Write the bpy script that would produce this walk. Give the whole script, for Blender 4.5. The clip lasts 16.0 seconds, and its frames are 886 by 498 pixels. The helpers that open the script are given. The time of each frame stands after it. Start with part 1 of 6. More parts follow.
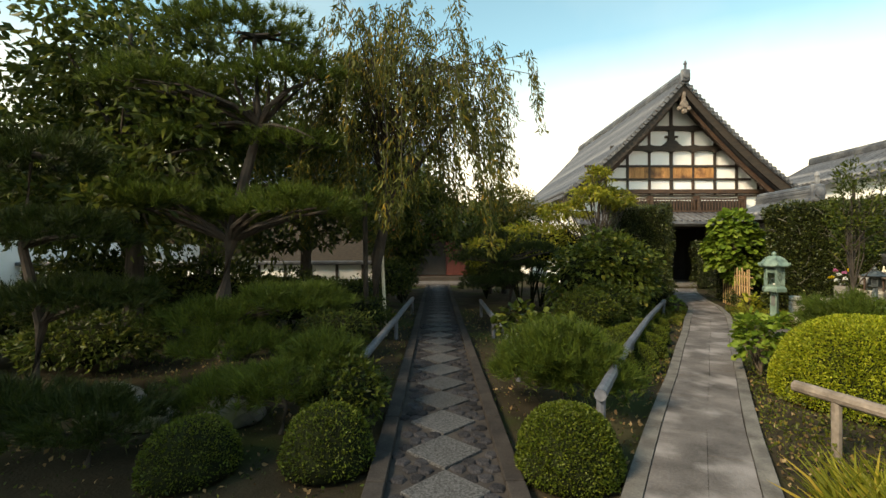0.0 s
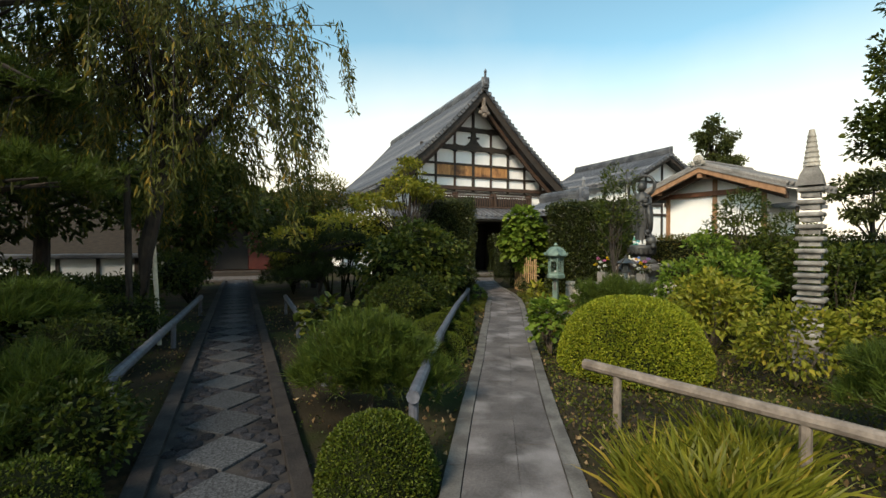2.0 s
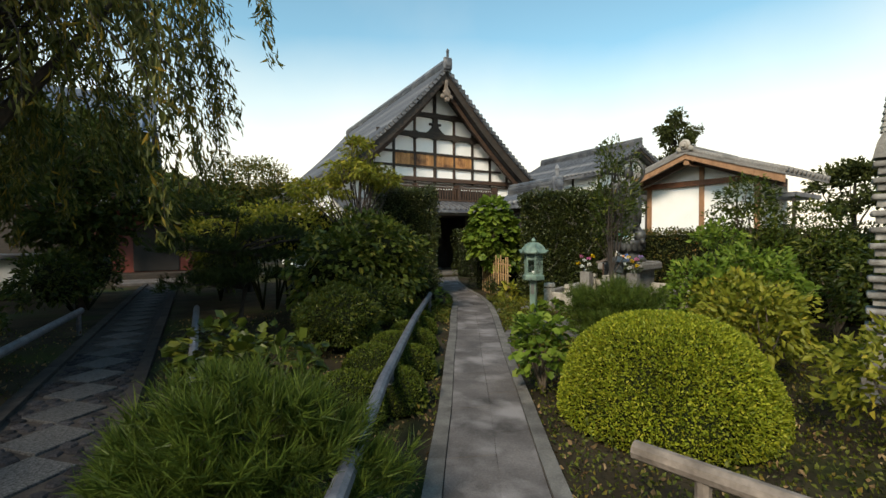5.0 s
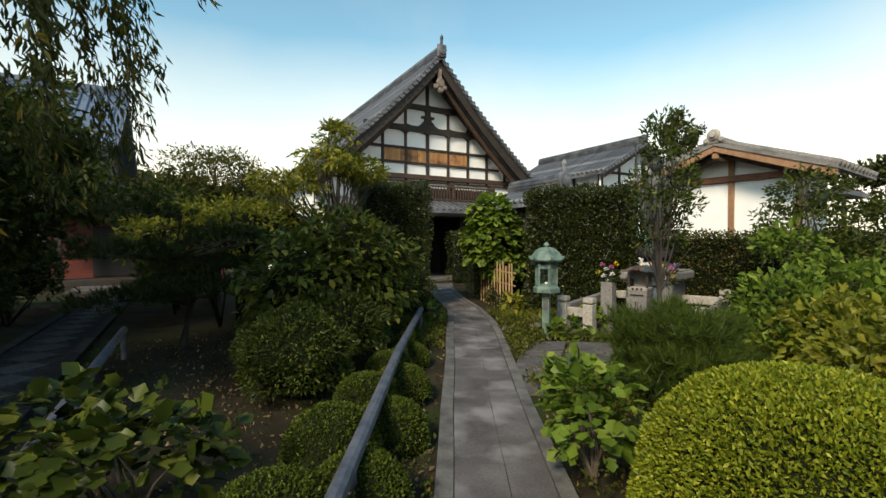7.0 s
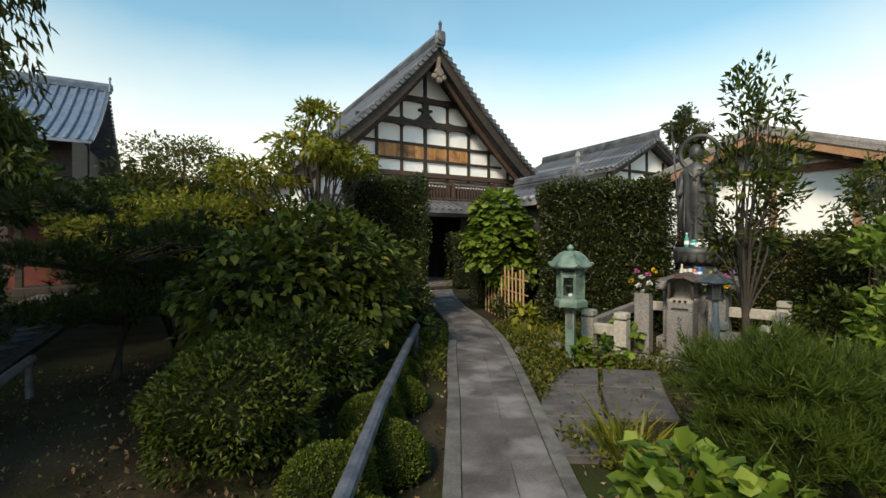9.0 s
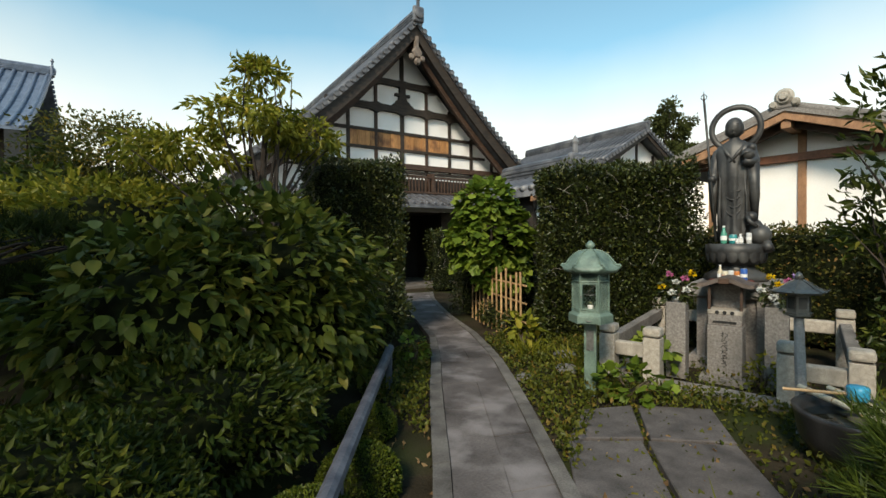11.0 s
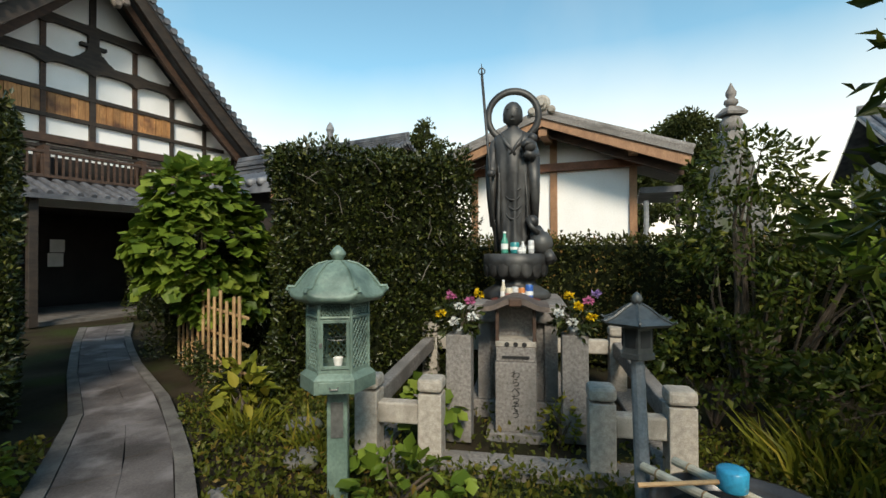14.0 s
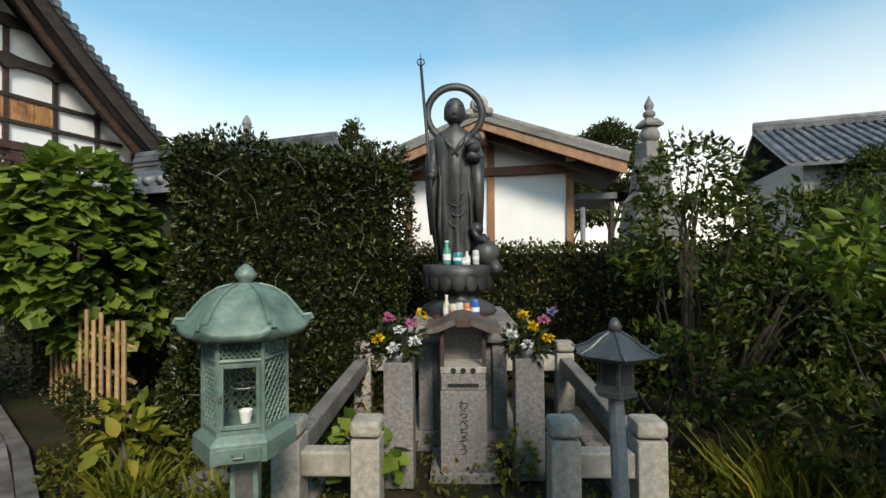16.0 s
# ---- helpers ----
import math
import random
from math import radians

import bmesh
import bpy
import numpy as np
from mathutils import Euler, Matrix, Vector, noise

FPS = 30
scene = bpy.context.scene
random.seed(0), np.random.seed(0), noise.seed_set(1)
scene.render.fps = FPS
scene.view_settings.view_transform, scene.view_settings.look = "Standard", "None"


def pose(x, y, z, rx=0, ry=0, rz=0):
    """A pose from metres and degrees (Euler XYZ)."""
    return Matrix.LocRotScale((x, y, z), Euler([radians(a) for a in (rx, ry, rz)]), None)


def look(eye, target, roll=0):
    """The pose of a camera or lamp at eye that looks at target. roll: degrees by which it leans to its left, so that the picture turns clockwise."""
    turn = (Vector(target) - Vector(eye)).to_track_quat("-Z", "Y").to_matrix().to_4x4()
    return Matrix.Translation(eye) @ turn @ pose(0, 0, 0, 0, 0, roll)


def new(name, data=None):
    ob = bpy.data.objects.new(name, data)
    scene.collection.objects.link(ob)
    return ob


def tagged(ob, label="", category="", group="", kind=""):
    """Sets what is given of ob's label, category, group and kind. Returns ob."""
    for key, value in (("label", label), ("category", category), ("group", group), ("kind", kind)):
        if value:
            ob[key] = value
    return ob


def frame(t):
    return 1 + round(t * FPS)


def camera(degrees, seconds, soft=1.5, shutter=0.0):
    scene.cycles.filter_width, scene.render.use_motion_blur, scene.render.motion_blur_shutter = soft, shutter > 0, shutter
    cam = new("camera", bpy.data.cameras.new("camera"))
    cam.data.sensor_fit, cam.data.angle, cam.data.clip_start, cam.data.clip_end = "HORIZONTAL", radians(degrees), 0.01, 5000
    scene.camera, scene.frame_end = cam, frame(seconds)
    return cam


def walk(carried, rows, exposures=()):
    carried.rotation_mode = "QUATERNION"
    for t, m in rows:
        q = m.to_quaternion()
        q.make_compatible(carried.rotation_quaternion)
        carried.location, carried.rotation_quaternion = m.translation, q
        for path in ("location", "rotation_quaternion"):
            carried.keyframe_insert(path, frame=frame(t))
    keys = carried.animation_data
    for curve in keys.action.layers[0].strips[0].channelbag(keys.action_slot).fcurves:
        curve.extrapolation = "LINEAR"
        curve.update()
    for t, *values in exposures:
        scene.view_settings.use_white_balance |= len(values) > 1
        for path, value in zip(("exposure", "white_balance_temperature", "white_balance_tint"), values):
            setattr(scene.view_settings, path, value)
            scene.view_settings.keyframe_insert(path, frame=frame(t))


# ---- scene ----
cam = camera(88, 16.0, soft=1.5)
# seconds, x, y, z, yaw, pitch, roll
ROWS = [
    (0.0, 0.006, -0.250, 1.560, -0.83, 0.16, 0.21),
    (0.5, 0.060, -0.060, 1.542, -8.06, 0.01, 0.17),
    (1.0, 0.106, 0.061, 1.523, -16.06, 0.04, 0.15),
    (1.5, 0.141, 0.137, 1.519, -21.39, -0.29, -0.04),
    (2.0, 0.181, 0.302, 1.497, -23.82, -0.71, -0.04),
    (2.5, 0.241, 0.518, 1.504, -26.37, -0.80, -0.03),
    (3.0, 0.356, 0.719, 1.476, -28.19, -0.94, 0.10),
    (3.5, 0.534, 0.945, 1.501, -28.22, -1.03, 0.23),
    (4.0, 0.697, 1.235, 1.488, -28.21, -1.13, 0.20),
    (6.5, 1.593, 3.038, 1.478, -29.37, -0.99, 0.12),
    (7.0, 1.773, 3.350, 1.513, -29.49, -0.90, 0.04),
    (7.5, 1.929, 3.670, 1.523, -29.51, -0.77, 0.08),
    (8.0, 2.093, 3.968, 1.505, -29.56, -0.82, 0.09),
    (8.5, 2.270, 4.258, 1.519, -29.61, -0.67, 0.14),
    (11.0, 3.147, 5.857, 1.508, -32.33, -0.87, 0.43),
    (11.5, 3.412, 6.164, 1.484, -35.14, -0.50, 0.35),
    (12.0, 3.673, 6.441, 1.497, -38.27, -0.51, 0.34),
    (12.5, 3.956, 6.712, 1.481, -43.92, -0.12, 0.13),
    (13.0, 4.268, 6.900, 1.451, -50.27, 0.13, 0.22),
    (13.5, 4.587, 7.041, 1.452, -55.52, 0.36, 0.24),
    (14.0, 4.803, 7.129, 1.459, -61.23, 0.62, 0.23),
    (14.5, 4.942, 7.251, 1.479, -65.66, 0.77, 0.24),
    (15.0, 5.055, 7.349, 1.503, -68.10, 0.73, 0.40),
    (15.5, 5.148, 7.397, 1.522, -68.93, 0.84, 0.51),
    (16.0, 5.219, 7.417, 1.535, -70.05, 0.96, 0.52),
]
EXPOSURE = [(0.0, 0.80, 9900, 10), (1.5, 0.42, 8300, 10), (4.0, 0.30, 8000, 10), (12.0, 0.30, 7900, 10), (16.0, 0.22, 7300, 10)]
walk(cam, [(t, pose(x, y, z, 90 + pitch, roll, yaw)) for t, x, y, z, yaw, pitch, roll in ROWS], EXPOSURE)

# ---- light ----
SUN_AZ, SUN_EL = radians(234), radians(38)     # compass-like: 0 = +y, clockwise
world = bpy.data.worlds.new("sky")
scene.world = world
world.use_nodes = True
wn, wl = world.node_tree.nodes, world.node_tree.links
wn.clear()
w_out = wn.new("ShaderNodeOutputWorld")
w_bg = wn.new("ShaderNodeBackground")
w_sky = wn.new("ShaderNodeTexSky")
w_sky.sky_type, w_sky.sun_disc = "NISHITA", False
w_sky.sun_elevation, w_sky.sun_rotation = SUN_EL, SUN_AZ
w_sky.air_density, w_sky.dust_density = 1.0, 0.3
w_tc = wn.new("ShaderNodeTexCoord")
w_sep = wn.new("ShaderNodeSeparateXYZ")
w_map = wn.new("ShaderNodeMapRange")
w_map.inputs["From Min"].default_value, w_map.inputs["From Max"].default_value = 0.10, 0.40
w_map.inputs["To Min"].default_value, w_map.inputs["To Max"].default_value = 1.0, 0.0
w_noise = wn.new("ShaderNodeTexNoise")
w_noise.inputs["Scale"].default_value, w_noise.inputs["Detail"].default_value = 2.2, 5.0
w_add = wn.new("ShaderNodeMath")
w_add.operation = "MULTIPLY_ADD"
w_add.inputs[1].default_value, w_add.inputs[2].default_value = 0.5, -0.26
w_sum = wn.new("ShaderNodeMath")
w_sum.operation, w_sum.use_clamp = "ADD", True
w_mix = wn.new("ShaderNodeMix")
w_mix.data_type = "RGBA"
w_mix.inputs["B"].default_value = (14.0, 13.6, 12.8, 1)   # bright haze and thin cloud
wl.new(w_tc.outputs["Generated"], w_sep.inputs[0])
wl.new(w_sep.outputs["Z"], w_map.inputs["Value"])
wl.new(w_tc.outputs["Generated"], w_noise.inputs["Vector"])
wl.new(w_noise.outputs[0], w_add.inputs[0])
wl.new(w_map.outputs[0], w_sum.inputs[0])
wl.new(w_add.outputs[0], w_sum.inputs[1])
wl.new(w_sum.outputs[0], w_mix.inputs["Factor"])
w_gain = wn.new("ShaderNodeMix")
w_gain.data_type, w_gain.blend_type = "RGBA", "MULTIPLY"
w_gain.inputs["Factor"].default_value = 1.0
w_gain.inputs["B"].default_value = (1.85, 2.75, 2.65, 1)   # a bright, hazy blue
wl.new(w_sky.outputs[0], w_gain.inputs["A"])
wl.new(w_gain.outputs["Result"], w_mix.inputs["A"])
wl.new(w_mix.outputs["Result"], w_bg.inputs["Color"])
w_bg.inputs["Strength"].default_value = 0.076
wl.new(w_bg.outputs[0], w_out.inputs["Surface"])
sun = new("sun", bpy.data.lights.new("sun", "SUN"))
sun.data.energy, sun.data.angle, sun.data.color = 3.3, radians(14), (1.0, 0.95, 0.87)
SUN_DIR = Vector((math.sin(SUN_AZ) * math.cos(SUN_EL), math.cos(SUN_AZ) * math.cos(SUN_EL), math.sin(SUN_EL)))
sun.matrix_world = look(SUN_DIR * 60, (0, 0, 0))


# ---- materials ----
def surface(name, c1, c2, scale=6.0, rough=0.7, metal=0.0, bump=0.3, fine=60.0, stretch=(1, 1, 1), stain=None, stain_scale=1.2, spread=0.0, spec=0.5):
    """Two-scale procedural surface: broad mottling between c1 and c2, fine grain, optional stains."""
    m = bpy.data.materials.new(name)
    m.use_nodes = True
    n, l = m.node_tree.nodes, m.node_tree.links
    b = n["Principled BSDF"]
    tc, mp = n.new("ShaderNodeTexCoord"), n.new("ShaderNodeMapping")
    mp.inputs["Scale"].default_value = stretch
    l.new(tc.outputs["Object"], mp.inputs[0])
    broad, grain = n.new("ShaderNodeTexNoise"), n.new("ShaderNodeTexNoise")
    broad.inputs["Scale"].default_value, broad.inputs["Detail"].default_value = scale, 6
    grain.inputs["Scale"].default_value, grain.inputs["Detail"].default_value = fine, 4
    l.new(mp.outputs[0], broad.inputs["Vector"])
    l.new(mp.outputs[0], grain.inputs["Vector"])
    ramp = n.new("ShaderNodeValToRGB")
    ramp.color_ramp.elements[0].position, ramp.color_ramp.elements[1].position = 0.33, 0.67
    ramp.color_ramp.elements[0].color, ramp.color_ramp.elements[1].color = (*c1, 1), (*c2, 1)
    l.new(broad.outputs[0], ramp.inputs[0])
    over = n.new("ShaderNodeMix")
    over.data_type, over.blend_type = "RGBA", "OVERLAY"
    over.inputs["Factor"].default_value = 0.45
    l.new(ramp.outputs[0], over.inputs["A"])
    l.new(grain.outputs[0], over.inputs["B"])
    col = over.outputs["Result"]
    if stain:
        st, sr, sm = n.new("ShaderNodeTexNoise"), n.new("ShaderNodeValToRGB"), n.new("ShaderNodeMix")
        st.inputs["Scale"].default_value, st.inputs["Detail"].default_value = stain_scale, 8
        l.new(tc.outputs["Object"], st.inputs["Vector"])
        sr.color_ramp.elements[0].position, sr.color_ramp.elements[1].position = 0.5, 0.66
        l.new(st.outputs[0], sr.inputs[0])
        sm.data_type = "RGBA"
        l.new(sr.outputs[0], sm.inputs["Factor"])
        l.new(col, sm.inputs["A"])
        sm.inputs["B"].default_value = (*stain, 1)
        col = sm.outputs["Result"]
    if spread:
        oi, hs, mr = n.new("ShaderNodeObjectInfo"), n.new("ShaderNodeHueSaturation"), n.new("ShaderNodeMapRange")
        mr.inputs["To Min"].default_value, mr.inputs["To Max"].default_value = 1 - spread, 1 + spread
        l.new(oi.outputs["Random"], mr.inputs["Value"])
        l.new(mr.outputs[0], hs.inputs["Value"])
        l.new(col, hs.inputs["Color"])
        col = hs.outputs[0]
    l.new(col, b.inputs["Base Color"])
    b.inputs["Roughness"].default_value, b.inputs["Metallic"].default_value = rough, metal
    b.inputs["Specular IOR Level"].default_value = spec
    bp = n.new("ShaderNodeBump")
    bp.inputs["Strength"].default_value, bp.inputs["Distance"].default_value = bump, 0.01
    l.new(grain.outputs[0], bp.inputs["Height"])
    l.new(bp.outputs[0], b.inputs["Normal"])
    return m


def leafy(name, dark, light, accent=None, through_light=0.35, rough=0.45, gloss=0.2):
    """Leaf material: colour varies leaf by leaf, with some light passing through."""
    m = bpy.data.materials.new(name)
    m.use_nodes = True
    n, l = m.node_tree.nodes, m.node_tree.links
    b = n["Principled BSDF"]
    g, r = n.new("ShaderNodeNewGeometry"), n.new("ShaderNodeValToRGB")
    r.color_ramp.elements[0].color, r.color_ramp.elements[1].color = (*dark, 1), (*light, 1)
    if accent:
        r.color_ramp.elements[1].position = 0.85
        e = r.color_ramp.elements.new(1.0)
        e.color = (*accent, 1)
    l.new(g.outputs["Random Per Island"], r.inputs[0])
    tc, nz, hs, mr = n.new("ShaderNodeTexCoord"), n.new("ShaderNodeTexNoise"), n.new("ShaderNodeHueSaturation"), n.new("ShaderNodeMapRange")
    nz.inputs["Scale"].default_value = 3.0
    l.new(tc.outputs["Object"], nz.inputs["Vector"])
    mr.inputs["To Min"].default_value, mr.inputs["To Max"].default_value = 0.6, 1.4
    l.new(nz.outputs[0], mr.inputs["Value"])
    l.new(mr.outputs[0], hs.inputs["Value"])
    l.new(r.outputs[0], hs.inputs["Color"])
    l.new(hs.outputs[0], b.inputs["Base Color"])
    b.inputs["Roughness"].default_value = rough
    b.inputs["Specular IOR Level"].default_value = gloss
    tr, mx = n.new("ShaderNodeBsdfTranslucent"), n.new("ShaderNodeMixShader")
    l.new(hs.outputs[0], tr.inputs["Color"])
    mx.inputs[0].default_value = through_light
    l.new(b.outputs[0], mx.inputs[1])
    l.new(tr.outputs[0], mx.inputs[2])
    l.new(mx.outputs[0], n["Material Output"].inputs["Surface"])
    return m


M_soil = surface("soil_moss", (0.020, 0.016, 0.010), (0.048, 0.038, 0.025), 1.6, 0.97, bump=0.9, fine=45, spec=0.08, stain=(0.030, 0.040, 0.012), stain_scale=0.7)
M_concrete = surface("path_concrete", (0.055, 0.048, 0.046), (0.135, 0.119, 0.116), 2.2, 0.8, bump=0.6, fine=55, stain=(0.22, 0.20, 0.20), stain_scale=1.9, spread=0.07, spec=0.25)
M_kerb = surface("kerb_stone", (0.075, 0.068, 0.064), (0.15, 0.14, 0.13), 5, 0.85, bump=0.4, fine=80, spread=0.15, spec=0.25)
M_granite = surface("granite", (0.14, 0.127, 0.117), (0.265, 0.245, 0.23), 40, 0.8, bump=0.5, fine=160, stain=(0.13, 0.12, 0.11), stain_scale=2.5)
M_altarroof = surface("brown_canopy", (0.06, 0.045, 0.038), (0.13, 0.10, 0.085), 6, 0.6, bump=0.2, fine=40)
M_granite_pale = surface("pale_granite", (0.29, 0.262, 0.225), (0.44, 0.40, 0.35), 25, 0.75, bump=0.3, fine=150, stain=(0.20, 0.18, 0.15), stain_scale=3.0)
# Tile and dark kerb colours are lowered to stand in for the path's shade.
M_tile_stone = surface("shaded_granite_tile", (0.03, 0.03, 0.033), (0.10, 0.10, 0.104), 60, 0.85, bump=0.6, fine=120, spread=0.2, spec=0.15)
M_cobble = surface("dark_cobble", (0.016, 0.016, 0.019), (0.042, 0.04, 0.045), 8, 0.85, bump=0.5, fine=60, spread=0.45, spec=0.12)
M_dark_kerb = surface("shaded_kerb", (0.028, 0.025, 0.025), (0.05, 0.043, 0.04), 6, 0.9, bump=0.4, fine=60, spread=0.2, spec=0.1)
M_paving = surface("shrine_paving", (0.05, 0.044, 0.042), (0.115, 0.10, 0.096), 5, 0.85, bump=0.5, fine=80, spread=0.12)
M_plaster = surface("white_plaster", (0.84, 0.83, 0.81), (0.90, 0.89, 0.88), 2, 0.85, bump=0.08, fine=40)
M_darkwood = surface("dark_timber", (0.018, 0.013, 0.010), (0.042, 0.029, 0.021), 4, 0.7, bump=0.3, fine=50, stretch=(1, 1, 4))
M_brownwood = surface("weathered_brown_timber", (0.036, 0.020, 0.014), (0.080, 0.042, 0.026), 5, 0.7, bump=0.3, fine=40, stretch=(1, 1, 3))
M_board = surface("orange_board", (0.33, 0.145, 0.05), (0.52, 0.26, 0.10), 6, 0.65, bump=0.3, fine=25, stretch=(6, 6, 0.6), spread=0.35, stain=(0.14, 0.06, 0.03), stain_scale=2.0)
M_cedar = surface("cedar_timber", (0.24, 0.12, 0.06), (0.36, 0.19, 0.10), 5, 0.6, bump=0.2, fine=30, stretch=(2, 2, 1))
M_redwood = surface("red_stained_beam", (0.16, 0.06, 0.03), (0.26, 0.10, 0.05), 5, 0.6, bump=0.2, fine=30)
M_rooftile = surface("grey_roof_tile", (0.045, 0.048, 0.058), (0.10, 0.105, 0.118), 4, 0.42, bump=0.25, fine=30, stain=(0.17, 0.17, 0.178), stain_scale=1.5, spread=0.25)
M_bluetile = surface("blue_roof_tile", (0.07, 0.10, 0.15), (0.14, 0.18, 0.25), 4, 0.4, bump=0.2, fine=30)
# Near-black colour stands in for shade inside the halls' openings.
M_shadowin = surface("interior_shade", (0.012, 0.010, 0.009), (0.025, 0.02, 0.018), 2, 0.8, bump=0.1)
M_bronze = surface("dark_bronze", (0.022, 0.022, 0.022), (0.055, 0.054, 0.053), 5, 0.5, metal=0.25, bump=0.2, fine=25, stain=(0.075, 0.075, 0.072), stain_scale=4)
M_staff = surface("grey_metal", (0.22, 0.23, 0.23), (0.34, 0.35, 0.35), 10, 0.45, metal=0.6, bump=0.1)
M_verdigris = surface("green_patina", (0.105, 0.165, 0.135), (0.16, 0.23, 0.19), 4, 0.5, metal=0.1, bump=0.12, fine=50, stain=(0.06, 0.10, 0.085), stain_scale=5)
M_lantern_grey = surface("grey_green_bronze", (0.085, 0.088, 0.084), (0.15, 0.152, 0.145), 7, 0.45, metal=0.4, bump=0.2, fine=40)
M_post_grey = surface("grey_post", (0.19, 0.20, 0.21), (0.30, 0.31, 0.32), 9, 0.55, bump=0.2, fine=60)
M_log = surface("weathered_log", (0.12, 0.095, 0.078), (0.24, 0.195, 0.165), 7, 0.8, bump=0.5, fine=30)
M_greypole = surface("blue_grey_pole", (0.055, 0.06, 0.08), (0.13, 0.135, 0.16), 8, 0.5, bump=0.3, fine=40)
M_bamboo = surface("dry_bamboo", (0.30, 0.18, 0.085), (0.47, 0.30, 0.15), 5, 0.5, bump=0.15, fine=20, spread=0.25)
M_palebamboo = surface("pale_bamboo", (0.50, 0.44, 0.33), (0.64, 0.58, 0.46), 6, 0.5, bump=0.15, fine=30)
M_graytwig = surface("pale_hedge_twig", (0.075, 0.068, 0.056), (0.16, 0.145, 0.12), 9, 0.9, bump=0.5, fine=30)
M_bark = surface("dark_bark", (0.018, 0.014, 0.012), (0.055, 0.042, 0.034), 9, 0.9, bump=1.0, fine=25, stretch=(1, 1, 0.4))
M_twig = surface("brown_twig", (0.05, 0.038, 0.028), (0.11, 0.085, 0.06), 9, 0.9, bump=0.6, fine=30)
# Near-black, so the cores stand in for shade between the leaves.
M_core = surface("hedge_inner_shade", (0.006, 0.008, 0.003), (0.014, 0.018, 0.007), 8, 1.0, bump=0.8, fine=20, spec=0.1)
M_blackpot = surface("black_basin", (0.018, 0.018, 0.02), (0.04, 0.04, 0.042), 6, 0.3, bump=0.15)
M_blue = surface("blue_plastic", (0.02, 0.30, 0.50), (0.03, 0.36, 0.58), 4, 0.35, bump=0.05)
M_white = surface("white_ceramic", (0.72, 0.72, 0.70), (0.82, 0.82, 0.80), 6, 0.3, bump=0.05)
M_ink = surface("carved_ink", (0.012, 0.012, 0.012), (0.02, 0.02, 0.02), 8, 0.8, bump=0.1)
M_red = surface("dark_red_lacquer", (0.10, 0.022, 0.016), (0.17, 0.04, 0.028), 3, 0.5, bump=0.1)
M_stone_old = surface("old_stone", (0.10, 0.093, 0.086), (0.21, 0.195, 0.18), 6, 0.9, bump=0.7, fine=60, stain=(0.34, 0.32, 0.30), stain_scale=4)
M_rock = surface("garden_rock", (0.08, 0.078, 0.075), (0.18, 0.17, 0.16), 4, 0.9, bump=0.9, fine=30, stain=(0.08, 0.09, 0.05), stain_scale=2)
M_water = surface("dark_water", (0.01, 0.012, 0.012), (0.015, 0.018, 0.016), 4, 0.04, bump=0.02)

L_azalea = leafy("azalea_leaf", (0.031, 0.049, 0.005), (0.090, 0.117, 0.014), (0.139, 0.152, 0.026), 0.25)
L_dome = leafy("dome_leaf", (0.096, 0.138, 0.012), (0.285, 0.305, 0.028), (0.42, 0.40, 0.055), 0.3)
L_hedge = leafy("hedge_leaf", (0.013, 0.020, 0.004), (0.042, 0.054, 0.010), (0.110, 0.112, 0.030), 0.15, 0.36, 0.35)
L_hedge_tan = leafy("thin_hedge_leaf", (0.024, 0.034, 0.007), (0.082, 0.083, 0.018), (0.212, 0.117, 0.036), 0.25, 0.45)
L_broad = leafy("broad_leaf", (0.019, 0.034, 0.006), (0.069, 0.090, 0.014), (0.138, 0.138, 0.025), 0.3, 0.4)
L_camellia = leafy("hanging_leaf", (0.032, 0.050, 0.009), (0.112, 0.136, 0.022), (0.270, 0.240, 0.050), 0.35, 0.45)
L_bright = leafy("bright_leaf", (0.062, 0.113, 0.014), (0.165, 0.236, 0.032), (0.247, 0.297, 0.053), 0.4)
L_yellow = leafy("yellow_green_leaf", (0.110, 0.130, 0.014), (0.264, 0.260, 0.035), (0.396, 0.315, 0.049), 0.4)
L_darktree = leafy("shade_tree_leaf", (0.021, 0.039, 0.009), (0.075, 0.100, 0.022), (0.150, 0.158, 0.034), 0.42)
L_willow = leafy("willow_leaf", (0.045, 0.058, 0.015), (0.125, 0.128, 0.028), (0.304, 0.196, 0.028), 0.45)
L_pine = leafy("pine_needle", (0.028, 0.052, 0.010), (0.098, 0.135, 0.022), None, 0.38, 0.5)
# Darker copy of the needle colour, standing in for shade on some pines.
L_pine_shaded = leafy("shaded_pine_needle", (0.010, 0.021, 0.005), (0.038, 0.055, 0.011), None, 0.25, 0.5)
L_grass = leafy("iris_blade", (0.082, 0.097, 0.011), (0.212, 0.207, 0.026), (0.343, 0.248, 0.047), 0.4)
L_weed = leafy("weed_leaf", (0.041, 0.058, 0.009), (0.122, 0.131, 0.021), (0.212, 0.138, 0.036), 0.35)
L_litter = leafy("dry_leaf", (0.10, 0.06, 0.03), (0.28, 0.18, 0.09), (0.4, 0.3, 0.18), 0.2, 0.8)
L_rose = leafy("maple_red_leaf", (0.16, 0.03, 0.02), (0.36, 0.08, 0.05), None, 0.4)
L_far = leafy("far_wood_leaf", (0.024, 0.034, 0.009), (0.069, 0.080, 0.019), None, 0.2, 0.7)
L_petals = {}
for key, c in (("yellow", (0.85, 0.55, 0.02)), ("white", (0.82, 0.82, 0.78)), ("pink", (0.60, 0.16, 0.34)), ("violet", (0.42, 0.28, 0.60))):
    L_petals[key] = leafy(key + "_petal", tuple(v * 0.8 for v in c), c, None, 0.3, 0.6)


